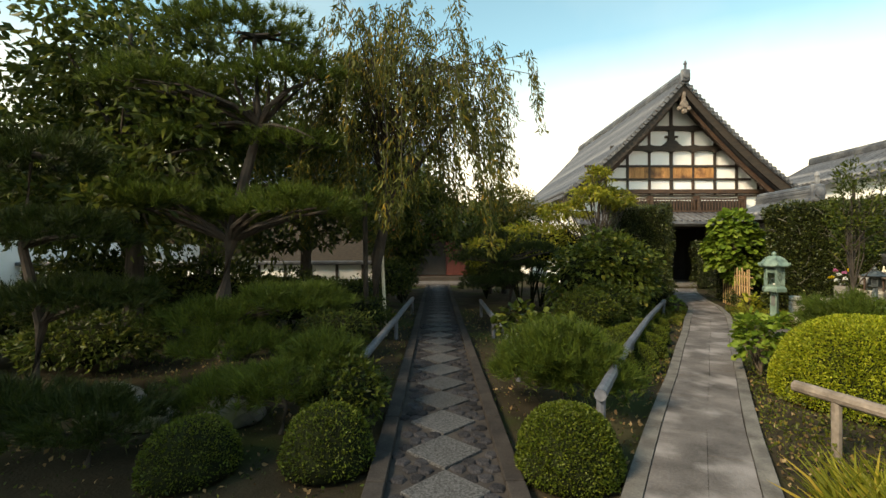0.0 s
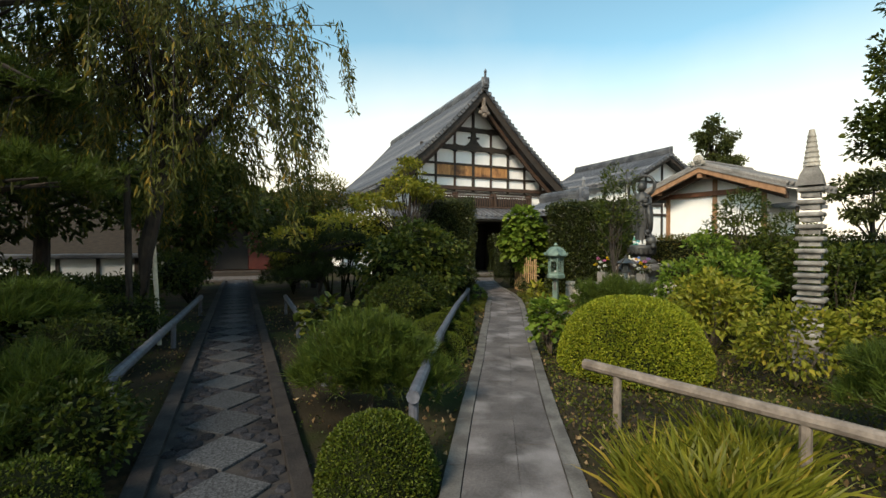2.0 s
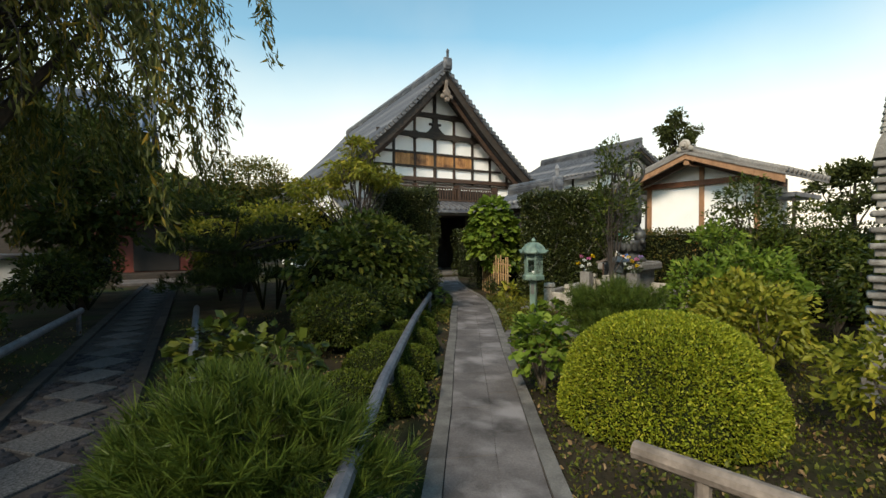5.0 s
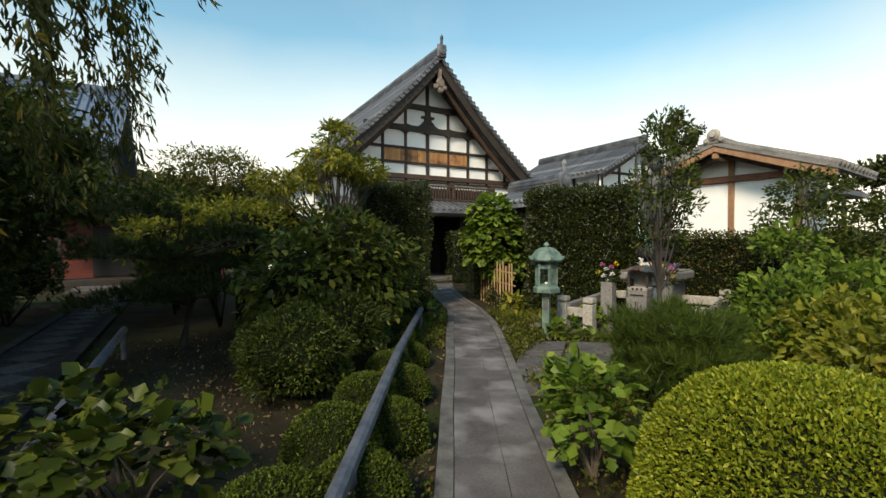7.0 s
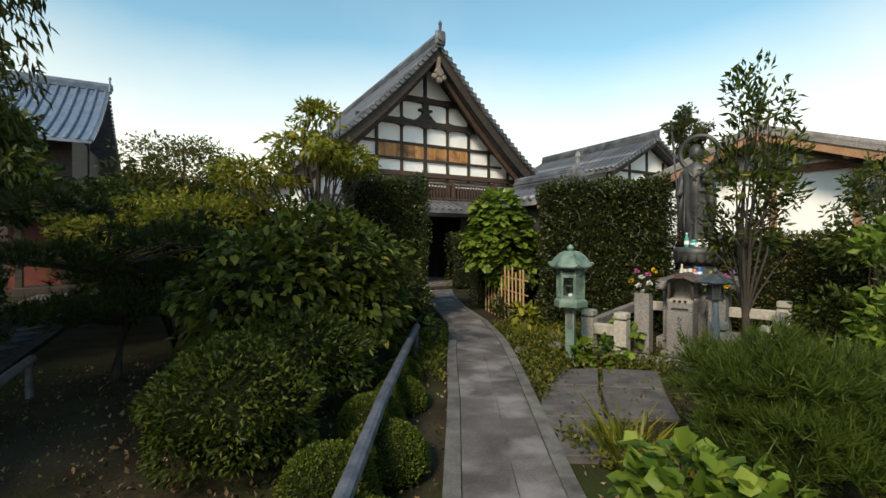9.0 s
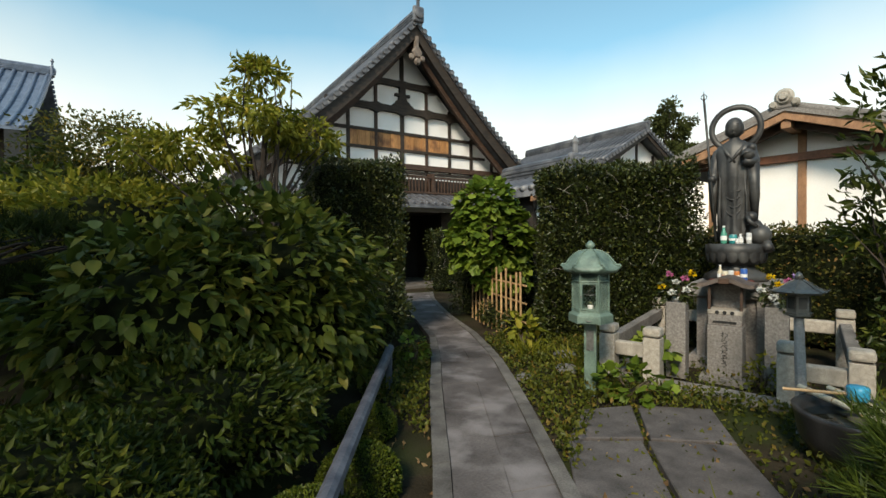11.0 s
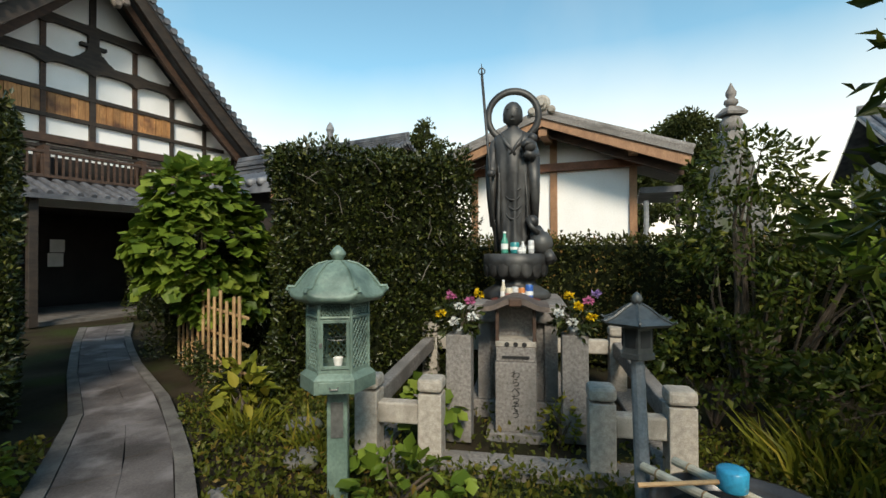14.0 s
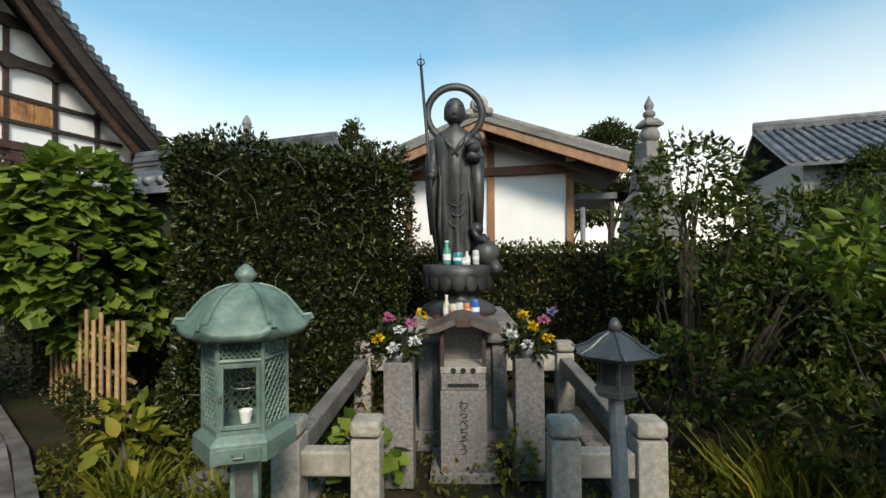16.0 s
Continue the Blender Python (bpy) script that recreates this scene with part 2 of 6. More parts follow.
# ---- mesh helpers ----
rng = np.random.default_rng(7)


def part(name, bm, material, parent=None, label="", smooth=False):
    me = bpy.data.meshes.new(name)
    if smooth:
        for f in bm.faces:
            f.smooth = True
    bm.to_mesh(me)
    bm.free()
    me.materials.append(material)
    ob = new(name, me)
    if parent is not None:
        ob.parent = parent
    if label:
        ob["label"] = label
    return ob


def thing(name, x, y, z=0.0, rz=0.0, label="", category="", group="", kind=""):
    ob = new(name)
    ob.empty_display_size = 0.1
    ob.matrix_basis = pose(x, y, z, 0, 0, rz)
    return tagged(ob, label, category, group, kind)


def box(bm, x0, x1, y0, y1, z0, z1, bevel=0.0, m=None):
    r = bmesh.ops.create_cube(bm, size=1.0)
    vs = r["verts"]
    for v in vs:
        v.co = Vector(((x0 + x1) / 2 + v.co.x * (x1 - x0), (y0 + y1) / 2 + v.co.y * (y1 - y0), (z0 + z1) / 2 + v.co.z * (z1 - z0)))
        if m is not None:
            v.co = m @ v.co
    if bevel:
        es = {e for v in vs for e in v.link_edges}
        bmesh.ops.bevel(bm, geom=list(es), offset=bevel, segments=2, affect="EDGES", profile=0.5)
    return bm


def boxed(*a, **k):
    return box(bmesh.new(), *a, **k)


def lathe(profile, n=24, bm=None, twist=0.0, m=None):
    """Surface of revolution from (radius, z) pairs; n=6 gives a hexagonal one."""
    bm = bm or bmesh.new()
    rings = []
    for r, z in profile:
        ring = []
        for i in range(n):
            a = 2 * math.pi * i / n + twist
            p = Vector((r * math.cos(a), r * math.sin(a), z))
            ring.append(bm.verts.new(m @ p if m is not None else p))
        rings.append(ring)
    for a, b in zip(rings, rings[1:]):
        for i in range(n):
            bm.faces.new((a[i], a[(i + 1) % n], b[(i + 1) % n], b[i]))
    bm.faces.new(list(reversed(rings[0])))
    bm.faces.new(rings[-1])
    return bm


def tube(pts, radii, n=8, bm=None):
    """A tapered round bar through the points."""
    bm = bm or bmesh.new()
    pts = [Vector(p) for p in pts]
    rings = []
    for i, p in enumerate(pts):
        d = (pts[min(i + 1, len(pts) - 1)] - pts[max(i - 1, 0)]).normalized()
        a = d.cross(Vector((0, 0, 1)))
        if a.length < 0.05:
            a = d.cross(Vector((1, 0, 0)))
        a.normalize()
        b = d.cross(a)
        r = radii[i] if isinstance(radii, (list, tuple)) else radii
        rings.append([bm.verts.new(p + (a * math.cos(t) + b * math.sin(t)) * r) for t in (2 * math.pi * k / n for k in range(n))])
    for r0, r1 in zip(rings, rings[1:]):
        for k in range(n):
            bm.faces.new((r0[k], r0[(k + 1) % n], r1[(k + 1) % n], r1[k]))
    bm.faces.new(list(reversed(rings[0])))
    bm.faces.new(rings[-1])
    return bm


def raw_mesh(name, verts, faces_n, material, parent=None, label="", smooth=False):
    """A mesh from arrays: verts (N,3), faces (M,k)."""
    me = bpy.data.meshes.new(name)
    k = faces_n.shape[1]
    me.vertices.add(len(verts))
    me.vertices.foreach_set("co", verts.astype(np.float32).ravel())
    me.loops.add(faces_n.size)
    me.loops.foreach_set("vertex_index", faces_n.astype(np.int32).ravel())
    me.polygons.add(len(faces_n))
    me.polygons.foreach_set("loop_start", np.arange(0, faces_n.size, k, dtype=np.int32))
    me.update(calc_edges=True)
    me.materials.append(material)
    ob = new(name, me)
    if parent is not None:
        ob.parent = parent
    if label:
        ob["label"] = label
    return ob


def unit(v):
    return v / np.maximum(np.linalg.norm(v, axis=-1, keepdims=True), 1e-9)


def leaf_arrays(p, out, size, aspect=0.5, droop=0.2, wild=0.7, fold=0.25):
    """Folded diamond leaves at the points p that point about along out."""
    n = len(p)
    d = unit(out + rng.normal(size=(n, 3)) * wild - np.array([0, 0, droop]))
    side = unit(np.cross(d, rng.normal(size=(n, 3))))
    up = np.cross(side, d)
    s = size * rng.uniform(0.6, 1.3, size=(n, 1))
    mid = p + d * s * 0.45
    v = np.stack([p, mid + side * s * aspect * 0.5 + up * s * fold * aspect, p + d * s - up * s * 0.12, mid - side * s * aspect * 0.5 + up * s * fold * aspect], 1)
    base = np.arange(n)[:, None] * 4
    f = np.concatenate([base + [0, 1, 2], base + [0, 2, 3]])
    return v.reshape(-1, 3), f


def lobed_arrays(p, out, size, wild=0.5, droop=0.1, ovate=False):
    """Broad leaves of six triangles with a toothed outline."""
    n = len(p)
    d = unit(out + rng.normal(size=(n, 3)) * wild - np.array([0, 0, droop]))
    side = unit(np.cross(d, np.array([0, 0, 1.0]) + rng.normal(size=(n, 3)) * 0.35))
    up = np.cross(side, d)
    s = size * rng.uniform(0.6, 1.25, size=(n, 1))
    shape = [(0, 0, 0), (0.18, 0.42, 0.05), (0.5, 0.34, 0.04), (0.62, 0.46, -0.03), (1.0, 0, -0.16), (0.62, -0.46, -0.03), (0.5, -0.34, 0.04), (0.18, -0.42, 0.05)]
    if ovate:
        shape = [(0, 0, 0), (0.16, 0.2, 0.05), (0.4, 0.29, 0.06), (0.7, 0.2, 0.0), (1.0, 0, -0.14), (0.7, -0.2, 0.0), (0.4, -0.29, 0.06), (0.16, -0.2, 0.05)]
    v = np.stack([p + d * s * a + side * s * b + up * s * c for a, b, c in shape], 1)
    base = np.arange(n)[:, None] * 8
    f = np.concatenate([base + [0, i, i + 1] for i in range(1, 7)])
    return v.reshape(-1, 3), f


def shell_points(n, c, r, inner=0.55, low=-0.6, lumps=0.15):
    """Points in the outer part of a lumpy ellipsoid, and their outward directions."""
    d = unit(rng.normal(size=(int(n * 1.8) + 8, 3)))
    d = d[d[:, 2] > low][:n]
    k = rng.uniform(inner, 1.0, size=(len(d), 1)) ** 0.6
    ph = rng.uniform(0, 6.28, size=3)
    bump = 1 + lumps * (np.sin(d[:, :1] * 5 + ph[0]) * np.sin(d[:, 1:2] * 6 + ph[1]) + 0.6 * np.sin(d[:, 2:] * 9 + ph[2]))
    return np.array(c) + d * k * bump * np.array(r), d


def join_arrays(arrs):
    vs, fs, o = [], [], 0
    for v, f in arrs:
        vs.append(v)
        fs.append(f + o)
        o += len(v)
    return np.concatenate(vs), np.concatenate(fs)


def limbs(bm, base, tips, r0, bend=0.15, n=6):
    for t in tips:
        a, b = Vector(base), Vector(t)
        mid = a.lerp(b, 0.5) + Vector((random.uniform(-1, 1), random.uniform(-1, 1), 0.4)) * bend * (b - a).length
        tube([a, a.lerp(mid, 0.6), mid.lerp(b, 0.35), b], [r0, r0 * 0.75, r0 * 0.5, r0 * 0.15], n, bm)


def shrub(name, x, y, blobs, n, size, material, label, category="shrub", aspect=0.5, wild=0.7, droop=0.15, lobed=False, inner=0.5, stems=6, group="", low=-0.6, core=0.0):
    """A bush: forked stems and a crown of single leaves in several clumps. blobs: (dx, dy, z, rx, ry, rz)."""
    t = thing(name, x, y, 0, 0, label, category, group)
    bm = bmesh.new()
    for dx, dy, z, rx, ry, rz in blobs:
        limbs(bm, (dx * 0.3, dy * 0.3, 0), [(dx + random.uniform(-0.6, 0.6) * rx, dy + random.uniform(-0.6, 0.6) * ry, z + random.uniform(-0.3, 0.6) * rz) for _ in range(stems)], 0.014 + 0.008 * z)
    # Solid filler blobs; M_core colours them and the stems as inner shade.
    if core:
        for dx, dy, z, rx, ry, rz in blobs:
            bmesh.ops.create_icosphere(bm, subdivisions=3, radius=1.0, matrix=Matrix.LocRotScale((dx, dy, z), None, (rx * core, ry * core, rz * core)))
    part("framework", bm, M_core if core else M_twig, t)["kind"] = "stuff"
    vol = sum(b[3] * b[4] for b in blobs)
    arrs = []
    for dx, dy, z, rx, ry, rz in blobs:
        p, d = shell_points(int(n * rx * ry / vol), (dx, dy, z), (rx, ry, rz), inner, low)
        ok = p[:, 2] > 0.02
        arrs.append((lobed_arrays(p[ok], d[ok], size, wild, droop, lobed == "ovate") if lobed else leaf_arrays(p[ok], d[ok], size, aspect, droop, wild)))
    raw_mesh("crown", *join_arrays(arrs), material, t)
    return t


def dome(x, y, rx, ry, h, n, material, label, size=0.022):
    """A clipped dome: dense skin of tiny leaves on a core coloured as inner shade."""
    t = thing("clipped_shrub", x, y, 0, random.uniform(0, 90), label, "shrub", "clipped domes")
    prof = [(max(0.01, 0.965 * rx * math.cos(q) ** 0.75), 0.965 * h * math.sin(q) ** 0.95) for q in (0.0, 0.2, 0.4, 0.6, 0.8, 1.0, 1.2, 1.4, 1.55)]
    part("shade_core", lathe(prof, 28, m=Matrix.Diagonal((1, ry / rx, 1, 1))), M_core, t, smooth=True)
    a = rng.uniform(0, 2 * math.pi, n)
    s = rng.uniform(0, 1, n)
    r = np.cos(s * 1.57) ** 0.75 * rx * (1 + 0.025 * np.sin(a * 7) * np.sin(s * 11))
    z = (0.01 + 0.99 * np.sin(s * 1.57) ** 0.95) * h
    keep = rng.uniform(0, 1, n) < np.clip(r / rx + 0.05, 0, 1)
    a, r, z = a[keep], r[keep], z[keep]
    out = unit(np.stack([np.cos(a) * r / rx, np.sin(a) * r / rx, (z / h) ** 1.5], 1))
    p = np.stack([np.cos(a) * r, np.sin(a) * r * ry / rx, z], 1) - out * rng.uniform(0, size * 1.6, (len(a), 1))
    raw_mesh("foliage", *leaf_arrays(p, out, size, 0.55, -0.1, 0.75), material, t)
    return t


def hedge(x, y, rz, w, d, h, n, material, label, size=0.045, z0=0.0, rough=0.10, group=""):
    """A clipped block hedge: near-black core for inner shade, leaves all over its faces, stray twigs."""
    t = thing("hedge", x, y, z0, rz, label, "hedge", group)
    part("shade_core", boxed(-w / 2 + 0.15, w / 2 - 0.15, -d / 2 + 0.15, d / 2 - 0.15, 0, h - 0.09, 0.1), M_core, t)
    faces = [(w * h, 0), (w * h, 1), (d * h, 2), (d * h, 3), (w * d, 4)]
    tot = sum(a for a, _ in faces)
    ps, ds = [], []
    for a, k in faces:
        m = int(n * a / tot)
        u, v, o = rng.uniform(-0.5, 0.5, m), rng.uniform(0, 1, m), rng.uniform(-0.13, 0.02, m)
        wob = rough * (np.sin(u * 9 + k) * np.sin(v * 7 + 2 * k) * 0.5)
        if k < 2:
            sg = 1 if k else -1
            p, q = np.stack([u * w, sg * (d / 2 + o + wob), v * h], 1), np.array([0, sg, 0.25])
        elif k < 4:
            sg = 1 if k == 3 else -1
            p, q = np.stack([sg * (w / 2 + o + wob), u * d, v * h], 1), np.array([sg, 0, 0.25])
        else:
            p, q = np.stack([u * w, (v - 0.5) * d, h + o + wob * 1.4], 1), np.array([0, 0, 1.0])
        ps.append(p)
        ds.append(np.repeat(q[None], m, 0))
    p, q = np.concatenate(ps), np.concatenate(ds)
    e = np.maximum(np.abs(p[:, 0]) / (w / 2) - 0.9, 0) + np.maximum(np.abs(p[:, 1]) / (d / 2) - 0.8, 0)
    p[:, 2] -= np.where(p[:, 2] > h * 0.9, e * 0.5 * 0.3, 0)
    raw_mesh("foliage", *leaf_arrays(p, q, size, 0.55, 0.05, 0.8), material, t)
    bm = bmesh.new()
    for _ in range(int(w * 17)):
        sx, sz = random.uniform(-0.48, 0.48) * w, random.uniform(0.1, 0.95) * h
        a = Vector((sx, -d / 2 - 0.02, sz))
        b = a + Vector((random.uniform(-0.22, 0.22), random.uniform(-0.03, 0.04), random.uniform(-0.05, 0.28)))
        if b.z < h + 0.1:
            tube([a, a.lerp(b, 0.35) + Vector((random.uniform(-0.04, 0.04), -0.02, 0.03)), a.lerp(b, 0.7) + Vector((random.uniform(-0.04, 0.04), -0.01, 0)), b], [0.006, 0.005, 0.004, 0.002], 4, bm)
    part("twig_growth", bm, M_graytwig, t)["kind"] = "stuff"
    return t


def needle_arrays(tips, dirs, per, length, width=0.004):
    n = len(tips) * per
    p = np.repeat(tips, per, 0) + rng.normal(size=(n, 3)) * 0.012
    d = unit(np.repeat(dirs, per, 0) + rng.normal(size=(n, 3)) * 0.55)
    side = unit(np.cross(d, rng.normal(size=(n, 3)))) * width
    L = length * rng.uniform(0.7, 1.15, (n, 1))
    v = np.stack([p - side, p + side, p + d * L], 1).reshape(-1, 3)
    return v, np.arange(n * 3).reshape(-1, 3)


def pine(name, x, y, trunk, pads, tufts, material, label, per=16, length=0.10, r0=0.05, category="pine tree", width=0.004):
    """A garden pine: bent trunk, limbs, flat pads of needle tufts. pads: (dx, dy, z, rx, ry, rz)."""
    t = thing(name, x, y, 0, 0, label, category)
    bm = bmesh.new()
    tube(trunk, [r0 * (1 - 0.7 * i / (len(trunk) - 1)) for i in range(len(trunk))], 9, bm)
    arrs, tot = [], sum(b[3] * b[4] for b in pads)
    for dx, dy, z, rx, ry, rz in pads:
        near = min(trunk, key=lambda q: abs(q[2] - z + 0.1) + 0.01)
        limbs(bm, near, [(dx + random.uniform(-0.7, 0.7) * rx, dy + random.uniform(-0.7, 0.7) * ry, z + random.uniform(-0.2, 0.2) * rz) for _ in range(7)], r0 * 0.35, 0.2, 5)
        m = max(12, int(tufts * rx * ry / tot))
        p, d = shell_points(m, (dx, dy, z), (rx, ry, rz), 0.35, -0.35, 0.2)
        d = unit(d * np.array([0.7, 0.7, 0.5]) + np.array([0, 0, 0.75]))
        arrs.append(needle_arrays(p, d, per, length, width))
    part("trunk", bm, M_bark, t)
    raw_mesh("crown", *join_arrays(arrs), material, t)
    return t


def tree(name, x, y, h, blobs, n, size, material, label, r0=0.12, aspect=0.5, droop=0.2, bare=0.3, lean=(0, 0), inner=0.3, category="tree", clumps=26):
    """A broadleaf tree: tapered trunk, limbs into each clump, uneven crown with gaps."""
    t = thing(name, x, y, 0, 0, label, category)
    bm = bmesh.new()
    top = Vector((lean[0], lean[1], h * 0.8))
    pts = [Vector((0, 0, -0.05)), top * 0.33 + Vector((0.05, 0.03, 0)), top * 0.66 + Vector((-0.04, 0.03, 0)), top]
    tube(pts, [r0, r0 * 0.8, r0 * 0.55, r0 * 0.2], 9, bm)
    arrs, vol = [], sum(b[3] * b[4] for b in blobs)
    for dx, dy, z, rx, ry, rz in blobs:
        limbs(bm, pts[1].lerp(pts[2], random.uniform(0, 1)), [(dx + random.uniform(-0.7, 0.7) * rx, dy + random.uniform(-0.7, 0.7) * ry, z + random.uniform(-0.5, 0.6) * rz) for _ in range(6)], r0 * 0.3, 0.12, 5)
        m = int(n * rx * ry / vol)
        c, cd = shell_points(clumps, (dx, dy, z), (rx * 0.85, ry * 0.85, rz * 0.85), inner, -0.8)
        k = rng.integers(0, len(c), m)
        q, qd = shell_points(m, (0, 0, 0), np.array([rx, ry, rz]) * 0.3, 0.2, -0.9)
        k = k[:len(q)]
        arrs.append(leaf_arrays(c[k] + q, unit(cd[k] + qd), size, aspect, droop, 0.7))
    part("trunk", bm, M_bark, t)
    raw_mesh("crown", *join_arrays(arrs), material, t)
    return t


# ---- ground and paths ----
bm = bmesh.new()
bmesh.ops.create_grid(bm, x_segments=120, y_segments=120, size=1.0)
for v in bm.verts:
    gx, gy = v.co.x, v.co.y
    wx, wy = 12 * gx + 288 * gx ** 5 + 3, 14 * gy + 286 * gy ** 5 + 8
    dz = noise.noise(Vector((wx * 0.9, wy * 0.9, 0))) * 0.025 if abs(gx) < 0.9 and abs(gy) < 0.9 else 0
    v.co = Vector((wx, wy, -0.035 + dz))
tagged(part("ground", bm, M_soil), "dark mossy garden soil with fallen leaves", "ground", kind="structure")

PATH_L = [(-1.55, -2.0), (-0.30, 0.1), (1.22, 2.72), (2.04, 4.09), (3.00, 5.62), (3.80, 6.98), (4.62, 8.32), (5.42, 9.72), (6.12, 10.85), (6.80, 12.05), (7.40, 13.6), (8.35, 15.8), (9.3, 17.8)]
PATH_R = [(-0.75, -2.4), (0.50, -0.3), (2.03, 2.35), (2.86, 3.80), (3.80, 5.33), (4.62, 6.70), (5.50, 8.10), (6.25, 9.30), (6.92, 10.45), (7.60, 11.9), (8.15, 13.4), (9.15, 15.7), (10.2, 17.6)]


def along(line, s):
    i = min(int(s), len(line) - 2)
    return Vector(line[i]).lerp(Vector(line[i + 1]), s - i)


garden_path = thing("pavement_1", 0, 0, 0, 0, "grey concrete slab path with pale scuffs", "path", kind="structure")


def strip_slab(name, s0, s1, f0, f1, z, material, gap=0.006):
    """One slab of the path between two stations and two fractions of its width."""
    bm = bmesh.new()
    k = max(2, int((s1 - s0) * 3) + 1)
    st = [s0 + (s1 - s0) * i / (k - 1) for i in range(k)]
    def pt(s, f):
        a, b = along(PATH_L, s), along(PATH_R, s)
        return a.lerp(b, f)
    loop = [pt(s, f0) for s in st] + [pt(s, f1) for s in reversed(st)]
    c = sum(loop, Vector((0, 0))) / len(loop)
    loop = [q + (c - q).normalized() * gap for q in loop]
    top = [bm.verts.new((q.x, q.y, z)) for q in loop]
    bot = [bm.verts.new((q.x, q.y, z - 0.09)) for q in loop]
    bm.faces.new(list(reversed(top)))
    for i in range(len(top)):
        j = (i + 1) % len(top)
        bm.faces.new((top[i], top[j], bot[j], bot[i]))
    bmesh.ops.recalc_face_normals(bm, faces=bm.faces)
    return part(name, bm, material, garden_path)


s = 0.0
k = 0
while s < 11.9:
    e = min(s + (0.62 if k % 2 else 0.5), 12.0)
    cut = 0.54
    strip_slab("slab", s, e, 0.14, cut, 0.022 + 0.003 * math.sin(k), M_concrete, 0.004)
    strip_slab("slab", s + (0.2 if k else 0), min(e + 0.2, 12.0), cut, 0.87, 0.022 + 0.003 * math.cos(k * 1.7), M_concrete, 0.004)
    strip_slab("kerb", s, e, 0.0, 0.135, 0.034, M_kerb, 0.004)
    strip_slab("kerb", s, e, 0.875, 1.0, 0.034, M_kerb, 0.004)
    s, k = e, k + 1
bm = bmesh.new()
vl = [bm.verts.new((*p, 0.008)) for p in PATH_L]
vr = [bm.verts.new((*p, 0.008)) for p in PATH_R]
for i in range(len(vl) - 1):
    bm.faces.new((vl[i], vr[i], vr[i + 1], vl[i + 1]))
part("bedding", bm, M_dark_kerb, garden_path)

tile_path = thing("pavement_2", 0.06, 0, 0, 0, "dark cobbled path with a row of granite diamonds", "path", kind="structure")
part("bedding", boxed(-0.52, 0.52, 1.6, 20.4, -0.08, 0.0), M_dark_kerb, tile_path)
for sx in (-1, 1):
    for i in range(16):
        y0 = 1.6 + i * 1.18
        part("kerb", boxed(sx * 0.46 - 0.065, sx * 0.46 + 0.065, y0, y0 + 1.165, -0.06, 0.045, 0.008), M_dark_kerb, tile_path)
DIAG = 0.29
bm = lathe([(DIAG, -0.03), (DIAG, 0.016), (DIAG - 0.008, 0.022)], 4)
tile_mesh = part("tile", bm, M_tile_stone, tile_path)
tile_mesh.location = (0, 2.08, 0)
for i in range(1, 31):
    o = new("tile", tile_mesh.data)
    o.parent, o.location = tile_path, (0.004 * math.sin(i * 3), 2.08 + i * 0.605, 0.002 * math.sin(i))
cob = []
for k in range(5):
    bm = bmesh.new()
    n = 5 + k % 3
    vs = [(random.uniform(0.75, 1.1)) for _ in range(n)]
    rings = [[bm.verts.new((0.5 * f * r * math.cos(6.283 * i / n), 0.5 * f * r * math.sin(6.283 * i / n), z)) for i, r in enumerate(vs)] for f, z in ((1, -0.03), (0.98, 0.004), (0.75, 0.016))]
    for a, b in zip(rings, rings[1:]):
        for i in range(n):
            bm.faces.new((a[i], a[(i + 1) % n], b[(i + 1) % n], b[i]))
    bm.faces.new(rings[-1])
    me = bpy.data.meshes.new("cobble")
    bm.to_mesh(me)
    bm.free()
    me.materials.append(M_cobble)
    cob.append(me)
count = 0
for j in range(62):
    for i in range(-3, 4):
        cx, cy = i * 0.118 + (0.05 if j % 2 else -0.01) + random.uniform(-0.014, 0.014), 1.75 + j * 0.125 + random.uniform(-0.015, 0.015)
        near = min(abs(cx) + abs(cy - (2.08 + q * 0.605)) for q in range(31))
        if near > DIAG + 0.035 and abs(cx) < 0.36 and count < 300:
            o = new("cobble", cob[(i + j) % 5])
            o.parent = tile_path
            o.matrix_basis = pose(cx, cy, 0.002, 0, 0, random.uniform(0, 360)) @ Matrix.Diagonal((0.13, 0.13, 1, 1))
            count += 1
vsum, fsum = [], []
for j in range(90):
    for i in range(-3, 4):
        cx, cy = i * 0.118 + (0.05 if j % 2 else -0.01) + random.uniform(-0.014, 0.014), 9.5 + j * 0.12
        if min(abs(cx) + abs(cy - (2.08 + q * 0.605)) for q in range(31)) > DIAG + 0.035 and abs(cx) < 0.36:
            b = len(vsum)
            vsum += [(cx + 0.055 * math.cos(a), cy + 0.055 * math.sin(a), 0.012) for a in (0.4, 1.9, 3.5, 5.1)]
            vsum += [(cx, cy, 0.02)]
            fsum += [(b + q, b + (q + 1) % 4, b + 4) for q in range(4)]
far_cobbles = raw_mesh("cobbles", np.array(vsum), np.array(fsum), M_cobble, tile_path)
far_cobbles["kind"] = "stuff"

